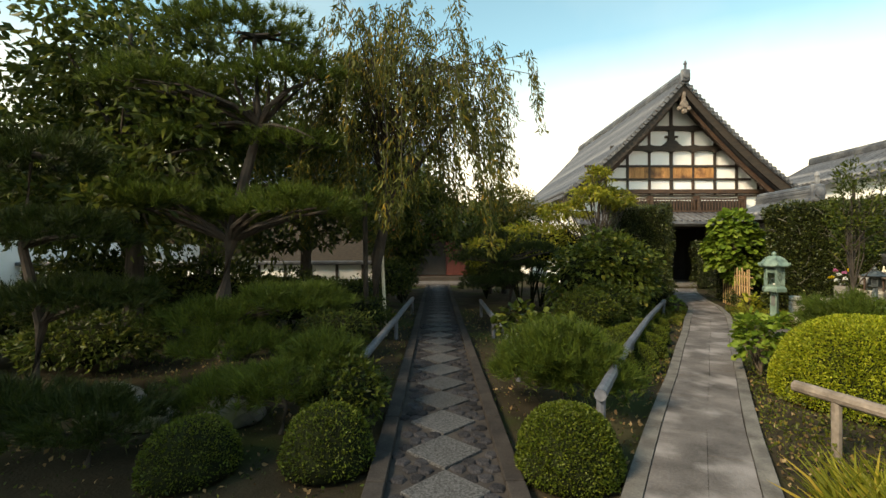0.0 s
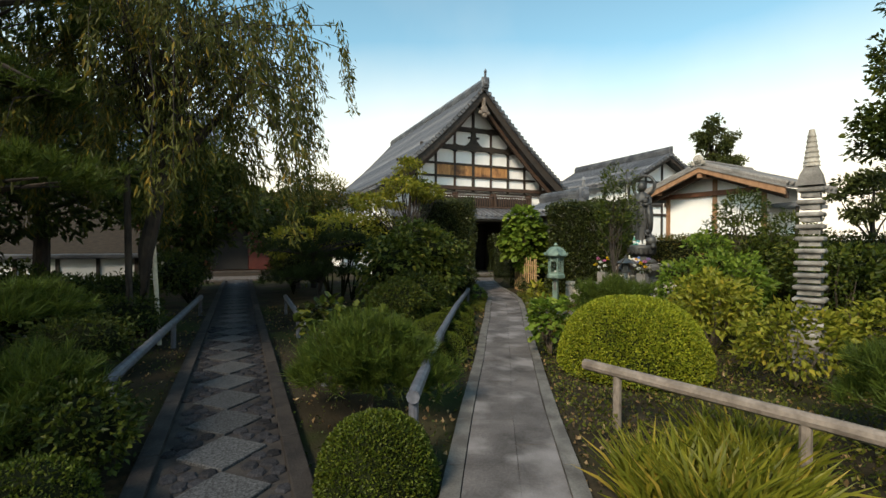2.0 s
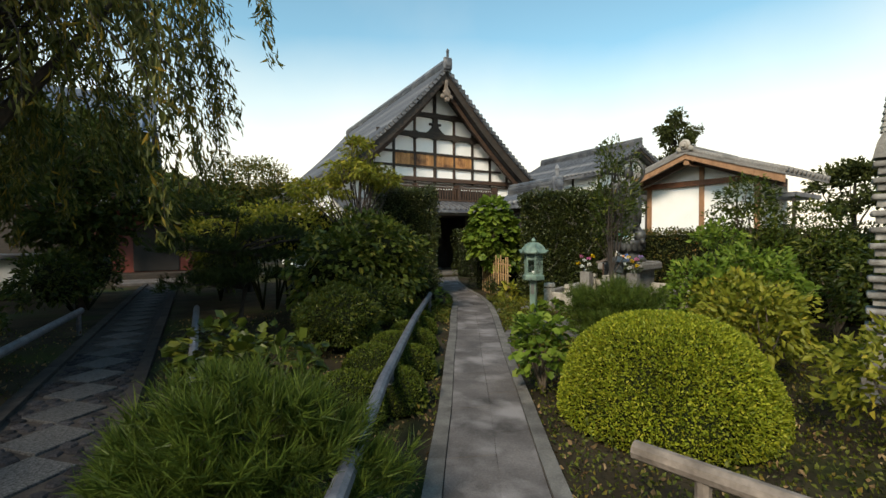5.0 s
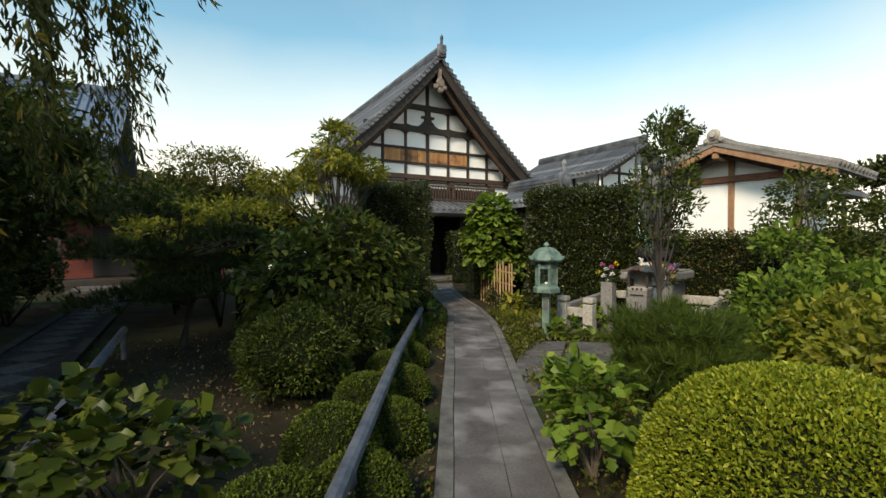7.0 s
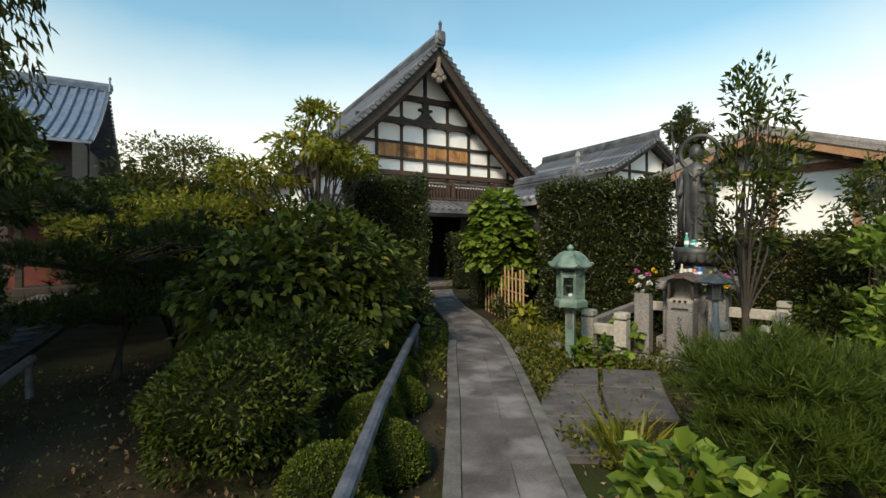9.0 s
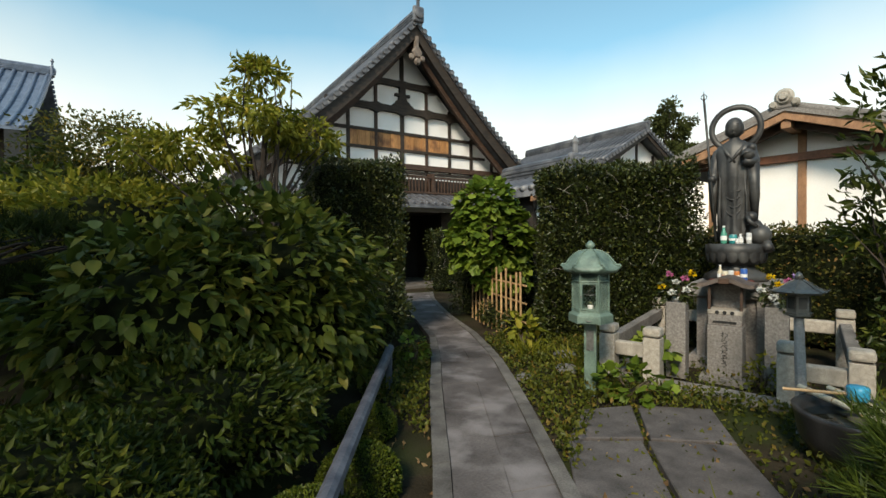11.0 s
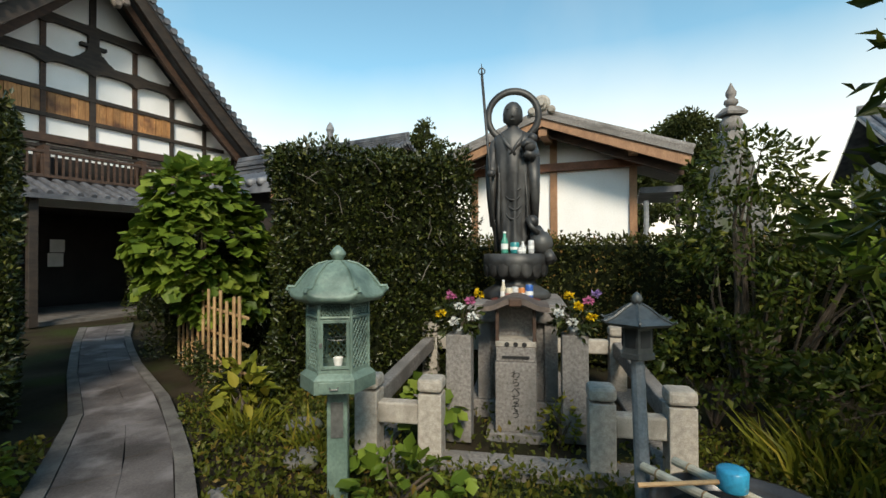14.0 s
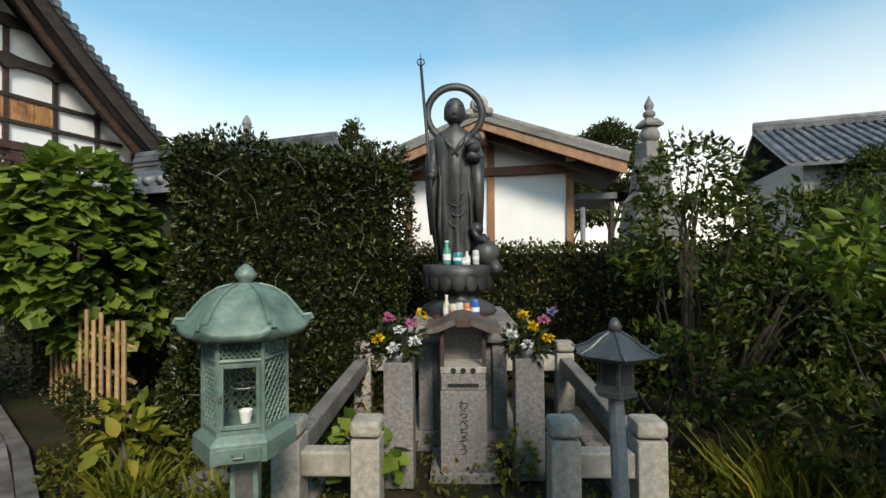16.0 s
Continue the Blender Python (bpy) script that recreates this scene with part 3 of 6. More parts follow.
shrine_pave = thing("pavement_3", 0, 0, 0, 0, "worn stone slabs in front of the shrine", "paving", kind="structure")
for q in ([(5.15, 7.62), (5.62, 7.32), (6.22, 7.95), (5.75, 8.25)], [(5.65, 7.29), (6.15, 6.97), (6.72, 7.52), (6.25, 7.92)], [(5.8, 8.28), (6.27, 7.97), (6.8, 8.45), (6.35, 8.62)], [(6.3, 7.93), (6.76, 7.54), (7.3, 8.0), (6.84, 8.42)], [(4.75, 6.98), (5.25, 6.68), (5.6, 7.28), (5.12, 7.6)]):
    bm = bmesh.new()
    c = sum((Vector(p) for p in q), Vector((0, 0))) / 4
    rings = [[bm.verts.new((*(Vector(p).lerp(c, sh)), z)) for p in q] for sh, z in ((0.0, -0.06), (0.0, 0.008), (0.03, 0.016))]
    for a, b in zip(rings, rings[1:]):
        for i in range(4):
            bm.faces.new((a[i], a[(i + 1) % 4], b[(i + 1) % 4], b[i]))
    bm.faces.new(rings[-1])
    bmesh.ops.recalc_face_normals(bm, faces=bm.faces)
    part("slab", bm, M_paving, shrine_pave)


# ---- buildings ----
def gable_roof(parent, x0, half, y0, y1, ridge, eave, material, sag=0.22, thick=0.14, col=0.27, verge=True, nseg=10, ends=True, stack=0.28):
    """Tiled gable roof with its ridge along y: curved slabs, columns of round tiles, verge tiles and a stacked ridge."""
    def prof(s):
        return half * s, ridge - (ridge - eave) * ((1 + sag) * s - sag * s * s)
    for sg in (-1, 1):
        bm = bmesh.new()
        rows = []
        for i in range(nseg + 1):
            h, z = prof(i / nseg)
            rows.append([bm.verts.new((x0 + sg * h, y, z - dz)) for dz in (0, thick) for y in (y0, y1)])
        for a, b in zip(rows, rows[1:]):
            bm.faces.new((a[0], a[1], b[1], b[0]))
            bm.faces.new((a[2], b[2], b[3], a[3]))
            bm.faces.new((a[0], b[0], b[2], a[2]))
            bm.faces.new((a[1], a[3], b[3], b[1]))
        bm.faces.new((rows[-1][0], rows[-1][1], rows[-1][3], rows[-1][2]))
        bmesh.ops.recalc_face_normals(bm, faces=bm.faces)
        roof = part("roof", bm, material, parent)
        ny = max(2, int((y1 - y0) / col))
        first = None
        for j in range(ny + 1):
            y = y0 + 0.09 + (y1 - y0 - 0.18) * j / ny
            if first is None:
                bm = tube([(x0 + sg * (h + 0.02), 0, z + 0.02) for h, z in (prof(i / nseg) for i in range(nseg + 1))], 0.075, 7)
                first = part("tile_column", bm, material, roof, smooth=True)
                first.location.y = y
            else:
                o = new("tile_column", first.data)
                o.parent = roof
                o.location.y = y
        if verge:
            cap = None
            m = int(math.hypot(half, ridge - eave) / 0.25)
            for j in range(m + 1):
                h, z = prof((j + 0.5) / (m + 1))
                if cap is None:
                    cap = lathe([(0.085, -0.16), (0.085, 0.03), (0.06, 0.035)], 10, m=pose(0, 0, 0, 90, 0, 0))
                    cap = part("verge_tile", cap, material, roof)
                    cm = cap.data
                else:
                    cap = new("verge_tile", cm)
                    cap.parent = roof
                cap.location = (x0 + sg * h, y0 - 0.04, z - 0.005)
    bm = boxed(x0 - 0.14, x0 + 0.14, y0 - 0.02, y1, ridge - 0.05, ridge + stack, 0.03)
    tube([(x0, y0 - 0.06, ridge + stack + 0.03), (x0, y1, ridge + stack + 0.03)], 0.1 if stack > 0.1 else 0.06, 8, bm)
    for k in range(3 if stack > 0.1 else 0):
        box(bm, x0 - 0.165, x0 + 0.165, y0, y1, ridge + 0.03 + 0.08 * k, ridge + 0.05 + 0.08 * k)
    part("ridge", bm, material, parent)
    if ends:
        bm = boxed(x0 - 0.2, x0 + 0.2, y0 - 0.16, y0 - 0.02, ridge - 0.1, ridge + 0.42, 0.06)
        lathe([(0.16, -0.03), (0.16, 0.03), (0.08, 0.05)], 14, bm, m=pose(x0, y0 - 0.17, ridge + 0.17, 90, 0, 0))
        box(bm, x0 - 0.05, x0 + 0.05, y0 - 0.12, y0 - 0.04, ridge + 0.4, ridge + 0.62, 0.02)
        lathe([(0.05, 0.6), (0.075, 0.66), (0.05, 0.74), (0.01, 0.8)], 8, bm, m=Matrix.Translation((x0, y0 - 0.08, ridge)))
        part("ridge_end_tile", bm, material, parent)
    return prof


def rake_board(parent, x0, half, y, prof, drop, thick, material, name="bargeboard"):
    for sg in (-1, 1):
        bm = bmesh.new()
        rows = []
        for i in range(11):
            h, z = prof(i / 10)
            w = drop * (1.0 + 0.25 * (i / 10))
            rows.append([bm.verts.new((x0 + sg * h, yy, zz)) for yy in (y, y + thick) for zz in (z - 0.10, z - 0.10 - w)])
        for a, b in zip(rows, rows[1:]):
            bm.faces.new((a[0], a[1], b[1], b[0]))
            bm.faces.new((a[2], b[2], b[3], a[3]))
            bm.faces.new((a[1], a[3], b[3], b[1]))
            bm.faces.new((a[0], b[0], b[2], a[2]))
        bm.faces.new((rows[0][0], rows[0][2], rows[0][3], rows[0][1]))
        bm.faces.new((rows[-1][0], rows[-1][1], rows[-1][3], rows[-1][2]))
        bmesh.ops.recalc_face_normals(bm, faces=bm.faces)
        part(name, bm, material, parent)


CX, FY = 10.55, 20.2
BAY = 0.985
hall = thing("temple_hall", 0, 0, 0, 0, "white plastered temple hall with dark timbers and grey tiled gable roof", "temple", kind="")
hp = gable_roof(hall, CX, 5.15, FY - 1.15, FY + 13, 8.75, 3.95, M_rooftile)
rake_board(hall, CX, 5.1, FY - 1.08, hp, 0.42, 0.1, M_darkwood)
rake_board(hall, CX, 4.9, FY - 0.75, lambda s: (4.9 * s, hp(s)[1] - 0.35), 0.22, 0.12, M_brownwood, "rafter")


def wall_top(dx):
    return hp(min(abs(dx) / 5.15, 1))[1] - 0.30


bm = bmesh.new()
xs = [-4.6 + 9.2 * i / 24 for i in range(25)]
f0 = [(bm.verts.new((CX + x, FY, 2.6)), bm.verts.new((CX + x, FY, wall_top(x))), bm.verts.new((CX + x, FY + 0.2, 2.6)), bm.verts.new((CX + x, FY + 0.2, wall_top(x)))) for x in xs]
for a, b in zip(f0, f0[1:]):
    bm.faces.new((a[0], b[0], b[1], a[1]))
    bm.faces.new((a[2], a[3], b[3], b[2]))
    bm.faces.new((a[1], b[1], b[3], a[3]))
    bm.faces.new((a[0], a[2], b[2], b[0]))
part("wall", bm, M_plaster, hall)
for wb in ((CX - 4.6, CX - 4.4, FY + 0.2, FY + 11.8), (CX + 4.4, CX + 4.6, FY + 0.2, FY + 11.8), (CX - 4.6, CX + 4.6, FY + 11.8, FY + 12)):
    part("wall", boxed(*wb, 0, 4.3), M_plaster, hall)
# posts of the gable
for k in range(-4, 5):
    top = wall_top(k * BAY) if abs(k) > 2 else (6.35 if abs(k) == 2 else 6.9)
    low = 4.0
    part("post", boxed(CX + k * BAY - 0.055, CX + k * BAY + 0.055, FY - 0.06, FY + 0.003, low, min(top, wall_top(k * BAY) - 0.02), 0.008), M_darkwood if abs(k) != 1 else M_brownwood, hall)
part("post", boxed(CX - 0.07, CX + 0.07, FY - 0.07, FY + 0.003, 4.0, 8.0, 0.01), M_darkwood, hall)


def beam(x0, x1, z0, z1, material, y=0.09, wave=0.0, name="beam"):
    """A tie beam; wave cuts cloud-shaped dips into its underside."""
    bm = bmesh.new()
    n = 40 if wave else 2
    rows = []
    for i in range(n + 1):
        u = i / n
        x = x0 + (x1 - x0) * u
        lo = z0 - wave * max(0.0, math.cos((x - CX) / BAY * 2 * math.pi)) ** 3
        hi = z1 + wave * 0.5 * max(0.0, math.cos((x - CX) / BAY * 2 * math.pi)) ** 3
        rows.append([bm.verts.new((x, yy, zz)) for yy in (FY - y, FY + 0.004) for zz in (lo, hi)])
    for a, b in zip(rows, rows[1:]):
        bm.faces.new((a[0], b[0], b[1], a[1]))
        bm.faces.new((a[1], b[1], b[3], a[3]))
        bm.faces.new((a[0], a[2], b[2], b[0]))
    bm.faces.new((rows[0][0], rows[0][1], rows[0][3], rows[0][2]))
    bm.faces.new((rows[-1][0], rows[-1][2], rows[-1][3], rows[-1][1]))
    bmesh.ops.recalc_face_normals(bm, faces=bm.faces)
    return part(name, bm, material, hall)


beam(CX - 2.75, CX + 2.75, 5.98, 6.19, M_darkwood, 0.14, 0.12)
beam(CX - 1.6, CX + 1.6, 6.88, 7.08, M_darkwood, 0.12, 0.07)
beam(CX - 3.9, CX + 3.9, 5.24, 5.34, M_darkwood, 0.075)
beam(CX - 3.6, CX + 3.6, 4.66, 4.75, M_darkwood, 0.075)
beam(CX - 4.6, CX + 4.6, 4.06, 4.24, M_brownwood, 0.16)
beam(CX - 4.6, CX + 4.6, 3.93, 4.0, M_darkwood, 0.10)
for k in (-3, 3):
    beam(CX + k * BAY - 0.95, CX + k * BAY + 0.95, 3.0, 3.08, M_darkwood, 0.07)
bm = bmesh.new()   # frog-leg strut above the tie beam
for z0, z1, w0, w1 in ((6.17, 6.27, 0.48, 0.36), (6.27, 6.42, 0.33, 0.2), (6.42, 6.56, 0.16, 0.13), (6.56, 6.64, 0.28, 0.28), (6.64, 6.94, 0.11, 0.11)):
    m = boxed(CX - w0, CX + w0, FY - 0.13, FY + 0.004, z0, z1)
    me = bpy.data.meshes.new("tmp")
    for v in m.verts:
        if v.co.z > (z0 + z1) / 2:
            v.co.x = CX + (v.co.x - CX) * w1 / w0
    m.to_mesh(me)
    m.free()
    bm.from_mesh(me)
    bpy.data.meshes.remove(me)
part("strut", bm, M_darkwood, hall)
boards = new("board_panel", None)
boards.parent = hall
bw = 4 * BAY / 26
for i in range(26):
    x = CX - 2 * BAY + i * bw
    j = 0.012 * math.sin(i * 2.3)
    part("board", boxed(x + 0.004, x + bw - 0.004, FY - 0.045 + j, FY - 0.003, 4.752, 5.238), M_board, boards)
# balcony lattice
for i in range(48):
    x = CX - 3.1 + i * 6.2 / 47
    part("baluster", boxed(x - 0.022, x + 0.022, FY - 0.40, FY - 0.36, 3.26, 3.80), M_brownwood, hall)
for z in (3.24, 3.78):
    part("rail", boxed(CX - 3.15, CX + 3.15, FY - 0.42, FY - 0.34, z - 0.035, z + 0.035, 0.006), M_brownwood, hall)
for x in (-3.12, -1.05, 1.02, 3.08):
    part("post", boxed(CX + x - 0.05, CX + x + 0.05, FY - 0.43, FY + 0.003, 3.2, 3.93), M_brownwood, hall)
# Flat near-black panel on the wall, coloured as the shade behind the balusters.
part("recess_shade_panel", boxed(CX - 3.1, CX + 3.1, FY - 0.05, FY - 0.004, 3.2, 3.74), M_shadowin, hall)
# skirt roof and ground floor
bm = bmesh.new()
pr = [(FY + 0.02, 3.22), (FY - 0.5, 3.10), (FY - 1.2, 2.86), (FY - 1.55, 2.72)]
rows = [[bm.verts.new((x, y, z - dz)) for dz in (0, 0.1) for x in (CX - 4.6, CX + 4.7)] for y, z in pr]
for a, b in zip(rows, rows[1:]):
    bm.faces.new((a[0], a[1], b[1], b[0]))
    bm.faces.new((a[2], b[2], b[3], a[3]))
    bm.faces.new((a[0], b[0], b[2], a[2]))
    bm.faces.new((a[1], a[3], b[3], b[1]))
bm.faces.new((rows[-1][0], rows[-1][1], rows[-1][3], rows[-1][2]))
bmesh.ops.recalc_face_normals(bm, faces=bm.faces)
skirt = part("skirt_roof", bm, M_rooftile, hall)
tc0 = None
for i in range(36):
    x = CX - 4.55 + i * 0.262
    if tc0 is None:
        tc0 = part("tile_column", tube([(0, y, z + 0.02) for y, z in pr], 0.06, 7), M_rooftile, skirt)
        tc0.location.x = x
    else:
        o = new("tile_column", tc0.data)
        o.parent, o.location.x = skirt, x
for wb in ((CX - 4.6, CX - 1.6), (CX + 1.6, CX + 4.6)):
    part("wall", boxed(*wb, FY, FY + 0.2, 0, 2.6), M_darkwood, hall)
part("wall", boxed(CX - 4.6, CX - 2.4, FY - 0.02, FY - 0.004, 1.1, 2.6), M_plaster, hall)
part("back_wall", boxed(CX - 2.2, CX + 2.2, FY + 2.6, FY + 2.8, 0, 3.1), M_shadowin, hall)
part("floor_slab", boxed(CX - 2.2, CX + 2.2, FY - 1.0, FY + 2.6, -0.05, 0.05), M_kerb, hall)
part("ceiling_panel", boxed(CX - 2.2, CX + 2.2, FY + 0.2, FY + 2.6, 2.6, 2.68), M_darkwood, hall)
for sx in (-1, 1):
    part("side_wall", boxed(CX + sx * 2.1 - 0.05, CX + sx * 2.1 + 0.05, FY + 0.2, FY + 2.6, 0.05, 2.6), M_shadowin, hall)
for x in (-4.4, -1.6, 1.6, 4.4):
    part("post", boxed(CX + x - 0.08, CX + x + 0.08, FY - 1.35, FY - 1.19, 0, 2.72, 0.01), M_darkwood, hall)
for x, w, z in ((0.15, 0.34, 1.55), (0.1, 0.36, 1.15), (-0.35, 0.16, 0.98)):
    part("notice", boxed(CX + x, CX + x + w, FY + 2.58, FY + 2.596, z, z + w * 1.05), M_white, hall, "white paper notice")
bm = bmesh.new()   # carved gable pendant
lathe([(0.16, -0.05), (0.2, 0.0), (0.16, 0.05)], 6, bm, m=pose(CX, FY - 1.14, 7.72, 90, 0, 0))
lathe([(0.11, -0.07), (0.13, 0.0), (0.08, 0.07)], 6, bm, m=pose(CX, FY - 1.16, 7.42, 90, 0, 0))
for sx in (-1, 1):
    lathe([(0.09, -0.05), (0.11, 0.0), (0.07, 0.05)], 8, bm, m=pose(CX + sx * 0.2, FY - 1.14, 7.55, 90, 0, 0))
box(bm, CX - 0.05, CX + 0.05, FY - 1.17, FY - 1.0, 7.8, 8.25, 0.01)
part("gable_pendant", bm, M_log, hall, "carved weathered wooden gable pendant")

# two-storey house behind
house = thing("house", 0, 0, 0, 0, "white two-storey house with dark timber and grey tiled roof", "house")
h2 = gable_roof(house, 21.3, 2.9, 17.9, 25.5, 6.3, 4.75, M_rooftile, 0.05, col=0.3, ends=False)
rake_board(house, 21.3, 2.85, 17.95, h2, 0.2, 0.06, M_darkwood)
bm = bmesh.new()
v = [bm.verts.new(p) for p in ((18.9, 18.5, 0), (23.7, 18.5, 0), (23.7, 18.5, 4.85), (21.3, 18.5, 6.05), (18.9, 18.5, 4.85))]
b2 = [bm.verts.new(q.co + Vector((0, 6.5, 0))) for q in v]
bm.faces.new(v)
bm.faces.new(list(reversed(b2)))
for i in range(5):
    bm.faces.new((v[i], b2[i], b2[(i + 1) % 5], v[(i + 1) % 5]))
bmesh.ops.recalc_face_normals(bm, faces=bm.faces)
part("wall", bm, M_plaster, house)
for x in (18.9, 20.1, 21.3, 22.5, 23.7):
    part("post", boxed(x - 0.06, x + 0.06, 18.44, 18.503, 0, 4.8 + 1.15 * (1 - abs(x - 21.3) / 2.4), 0.008), M_darkwood, house)
for z in (3.0, 4.75):
    part("beam", boxed(18.9, 23.7, 18.43, 18.503, z, z + 0.12, 0.008), M_darkwood, house)
for y in (18.6, 20.2, 21.8, 23.4, 24.9):
    part("post", boxed(18.84, 18.903, y - 0.06, y + 0.06, 0, 4.8), M_darkwood, house)
for x in (20.25, 21.5):
    win = part("window", boxed(x, x + 0.95, 18.40, 18.50, 3.5, 4.3, 0.01), M_darkwood, house)
    part("pane", boxed(x + 0.08, x + 0.87, 18.38, 18.396, 3.58, 4.22), M_blackpot, win)
part("drain_pipe", tube([(18.7, 18.4, 0), (18.7, 18.4, 4.6)], 0.05, 8), M_white, house)

# small gatehouse roof over the hedge
hut = thing("gatehouse", 0, 0, 0, 0, "small timber gatehouse with blue-grey tiled gable roof", "gatehouse")
hg = gable_roof(hut, 11.0, 1.15, 12.9, 15.2, 3.02, 2.6, M_rooftile, 0.08, col=0.26, ends=True)
rake_board(hut, 11.0, 1.12, 12.95, hg, 0.12, 0.06, M_cedar)
part("wall", boxed(10.2, 11.8, 13.3, 15.0, 0, 2.62), M_darkwood, hut)
part("wall", boxed(10.3, 11.7, 13.26, 13.296, 2.0, 2.5), M_plaster, hut)

# white storehouse behind the statue (ridge along x, built turned)
store = thing("storehouse", 12.75, 9.36, 0, -83, "white plastered storehouse with cedar beams and tiled gable roof", "storehouse")
sp = gable_roof(store, 0, 2.15, -0.75, 2.2, 3.72, 2.95, M_granite, 0.02, thick=0.08, col=0.27, verge=False, ends=False, stack=0.08)
rake_board(store, 0, 2.13, -0.72, lambda s: (2.13 * s, sp(s)[1] + 0.06), 0.17, 0.06, M_cedar)
rake_board(store, 0, 2.06, -0.45, lambda s: (2.06 * s, sp(s)[1] - 0.06), 0.14, 0.1, M_brownwood, "rafter")
bm = bmesh.new()
v = [bm.verts.new(p) for p in ((-1.36, 0, 0), (1.36, 0, 0), (1.36, 0, 3.05), (0, 0, 3.5), (-1.36, 0, 3.05))]
b2 = [bm.verts.new(q.co + Vector((0, 1.9, 0))) for q in v]
bm.faces.new(v)
bm.faces.new(list(reversed(b2)))
for i in range(5):
    bm.faces.new((v[i], b2[i], b2[(i + 1) % 5], v[(i + 1) % 5]))
bmesh.ops.recalc_face_normals(bm, faces=bm.faces)
part("wall", bm, M_plaster, store)
for x in (-1.36, 0.08, 1.36):
    part("post", boxed(x - 0.06, x + 0.06, -0.05, 0.003, 0, 3.0 if abs(x) > 1 else 3.45, 0.006), M_cedar, store)
part("beam", boxed(-1.62, 1.62, -0.09, 0.003, 2.88, 3.02, 0.01), M_redwood, store)
for x in (-1.36, 0.0, 1.36):
    part("purlin", boxed(x - 0.07, x + 0.07, -0.68, 0.1, 2.97 if abs(x) > 1 else 3.36, 3.10 if abs(x) > 1 else 3.49, 0.01), M_cedar, store)
bm = lathe([(0.12, -0.05), (0.145, 0.0), (0.10, 0.05)], 20, m=pose(0, -0.76, 3.86, 90, 0, 0))
lathe([(0.08, -0.07), (0.09, 0.0), (0.05, 0.07)], 14, bm, m=pose(0, -0.78, 3.86, 90, 0, 0))
for sx in (-1, 1):
    lathe([(0.06, -0.04), (0.075, 0.0), (0.04, 0.04)], 10, bm, m=pose(sx * 0.15, -0.76, 3.75, 90, 0, 0))
part("ridge_end_tile", bm, M_granite_pale, store, "pale round ridge-end tile with scrolls")
part("lean_to", boxed(1.46, 2.1, 0.1, 1.8, 2.45, 2.55), M_rooftile, store)
part("post", boxed(2.0, 2.06, 0.15, 0.21, 0, 2.45), M_darkwood, store)
part("drain_pipe", tube([(1.55, -0.1, 2.3), (1.55, -0.1, 0)], 0.04, 8), M_post_grey, store)

# far tiled hall and gate at the end of the cobbled path
farhall = thing("far_temple_hall", -0.9, 34.7, 0, 90, "distant temple hall with blue-grey tiled roof", "temple")
gable_roof(farhall, 0, 5.6, 0, 12, 9.7, 6.0, M_bluetile, 0.3, col=0.4)
part("wall", boxed(-4, 4, 0.9, 11, 0, 6.6), M_darkwood, farhall)
part("post", boxed(-0.1, 0.1, 0.82, 0.9, 0, 8.4), M_darkwood, farhall)
gate = thing("entrance_hall", 0, 0, 0, 0, "dark red timber entrance hall in shade at the path's end", "temple")
part("wall", boxed(-2.4, 3.2, 24.2, 24.4, 0, 3.2), M_red, gate)
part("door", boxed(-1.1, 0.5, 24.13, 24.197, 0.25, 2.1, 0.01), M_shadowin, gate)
part("door", boxed(0.55, 2.1, 24.13, 24.197, 0.25, 2.1, 0.01), M_red, gate)
part("step", boxed(-2.0, 2.9, 22.9, 24.1, -0.1, 0.22, 0.02), M_darkwood, gate)
part("roof", boxed(-3.4, 4.2, 22.4, 26.5, 2.7, 3.0, 0.05), M_rooftile, gate)
for x in (-1.9, 2.7):
    part("post", boxed(x - 0.09, x + 0.09, 23.1, 23.28, 0.22, 2.75, 0.01), M_darkwood, gate)
tagged(part("stepping_stone", boxed(-1.3, 1.5, 20.5, 22.4, -0.05, 0.05, 0.02), M_paving), "pale stone landing at the end of the path", "paving", kind="structure")
fence_wall = thing("garden_wall", 0, 0, 0, 0, "low white plaster garden wall with dark posts and tiled cap", "wall")
part("wall", boxed(-16, -1.9, 17.6, 17.8, -0.1, 1.02), M_plaster, fence_wall)
part("base", boxed(-16, -1.9, 17.57, 17.83, -0.1, 0.16), M_dark_kerb, fence_wall)
part("cap", boxed(-16.1, -1.8, 17.4, 18.0, 1.02, 1.16, 0.03), M_rooftile, fence_wall)
for i in range(15):
    part("post", boxed(-15.9 + i, -15.8 + i, 17.56, 17.603, 0, 1.02), M_darkwood, fence_wall)
# house across the hedge
nb = thing("house", 28.8, -7.4, 0, 0, "grey neighbouring house with tiled roof", "house")
gable_roof(nb, 0, 4.2, 0, 8.8, 6.9, 4.75, M_rooftile, 0.02, col=0.35, ends=False)
part("wall", boxed(-3.6, 3.6, 0.6, 8.2, 0, 5.0), M_post_grey, nb)
for x in (-2.6, 0.4):
    win = part("window", boxed(-3.67, -3.597, x + 3.4, x + 4.7, 3.0, 4.2, 0.01), M_white, nb)
    part("pane", boxed(-3.69, -3.673, x + 3.48, x + 4.62, 3.08, 4.12), M_blackpot, win)

# boundary so the place is closed behind the walker
for nm, a in (("wall_south", (-16, 18, -8.3, -8.1)), ("wall_west", (-16.2, -16, -8.3, 31))):
    tagged(part(nm, boxed(*a, -0.1, 2.0), M_plaster), "plain plaster boundary wall", "wall", kind="structure")


# ---- shrine ----
OX, OY, ANG = 7.80, 8.23, -72.0
SM = pose(OX, OY, 0, 0, 0, ANG)


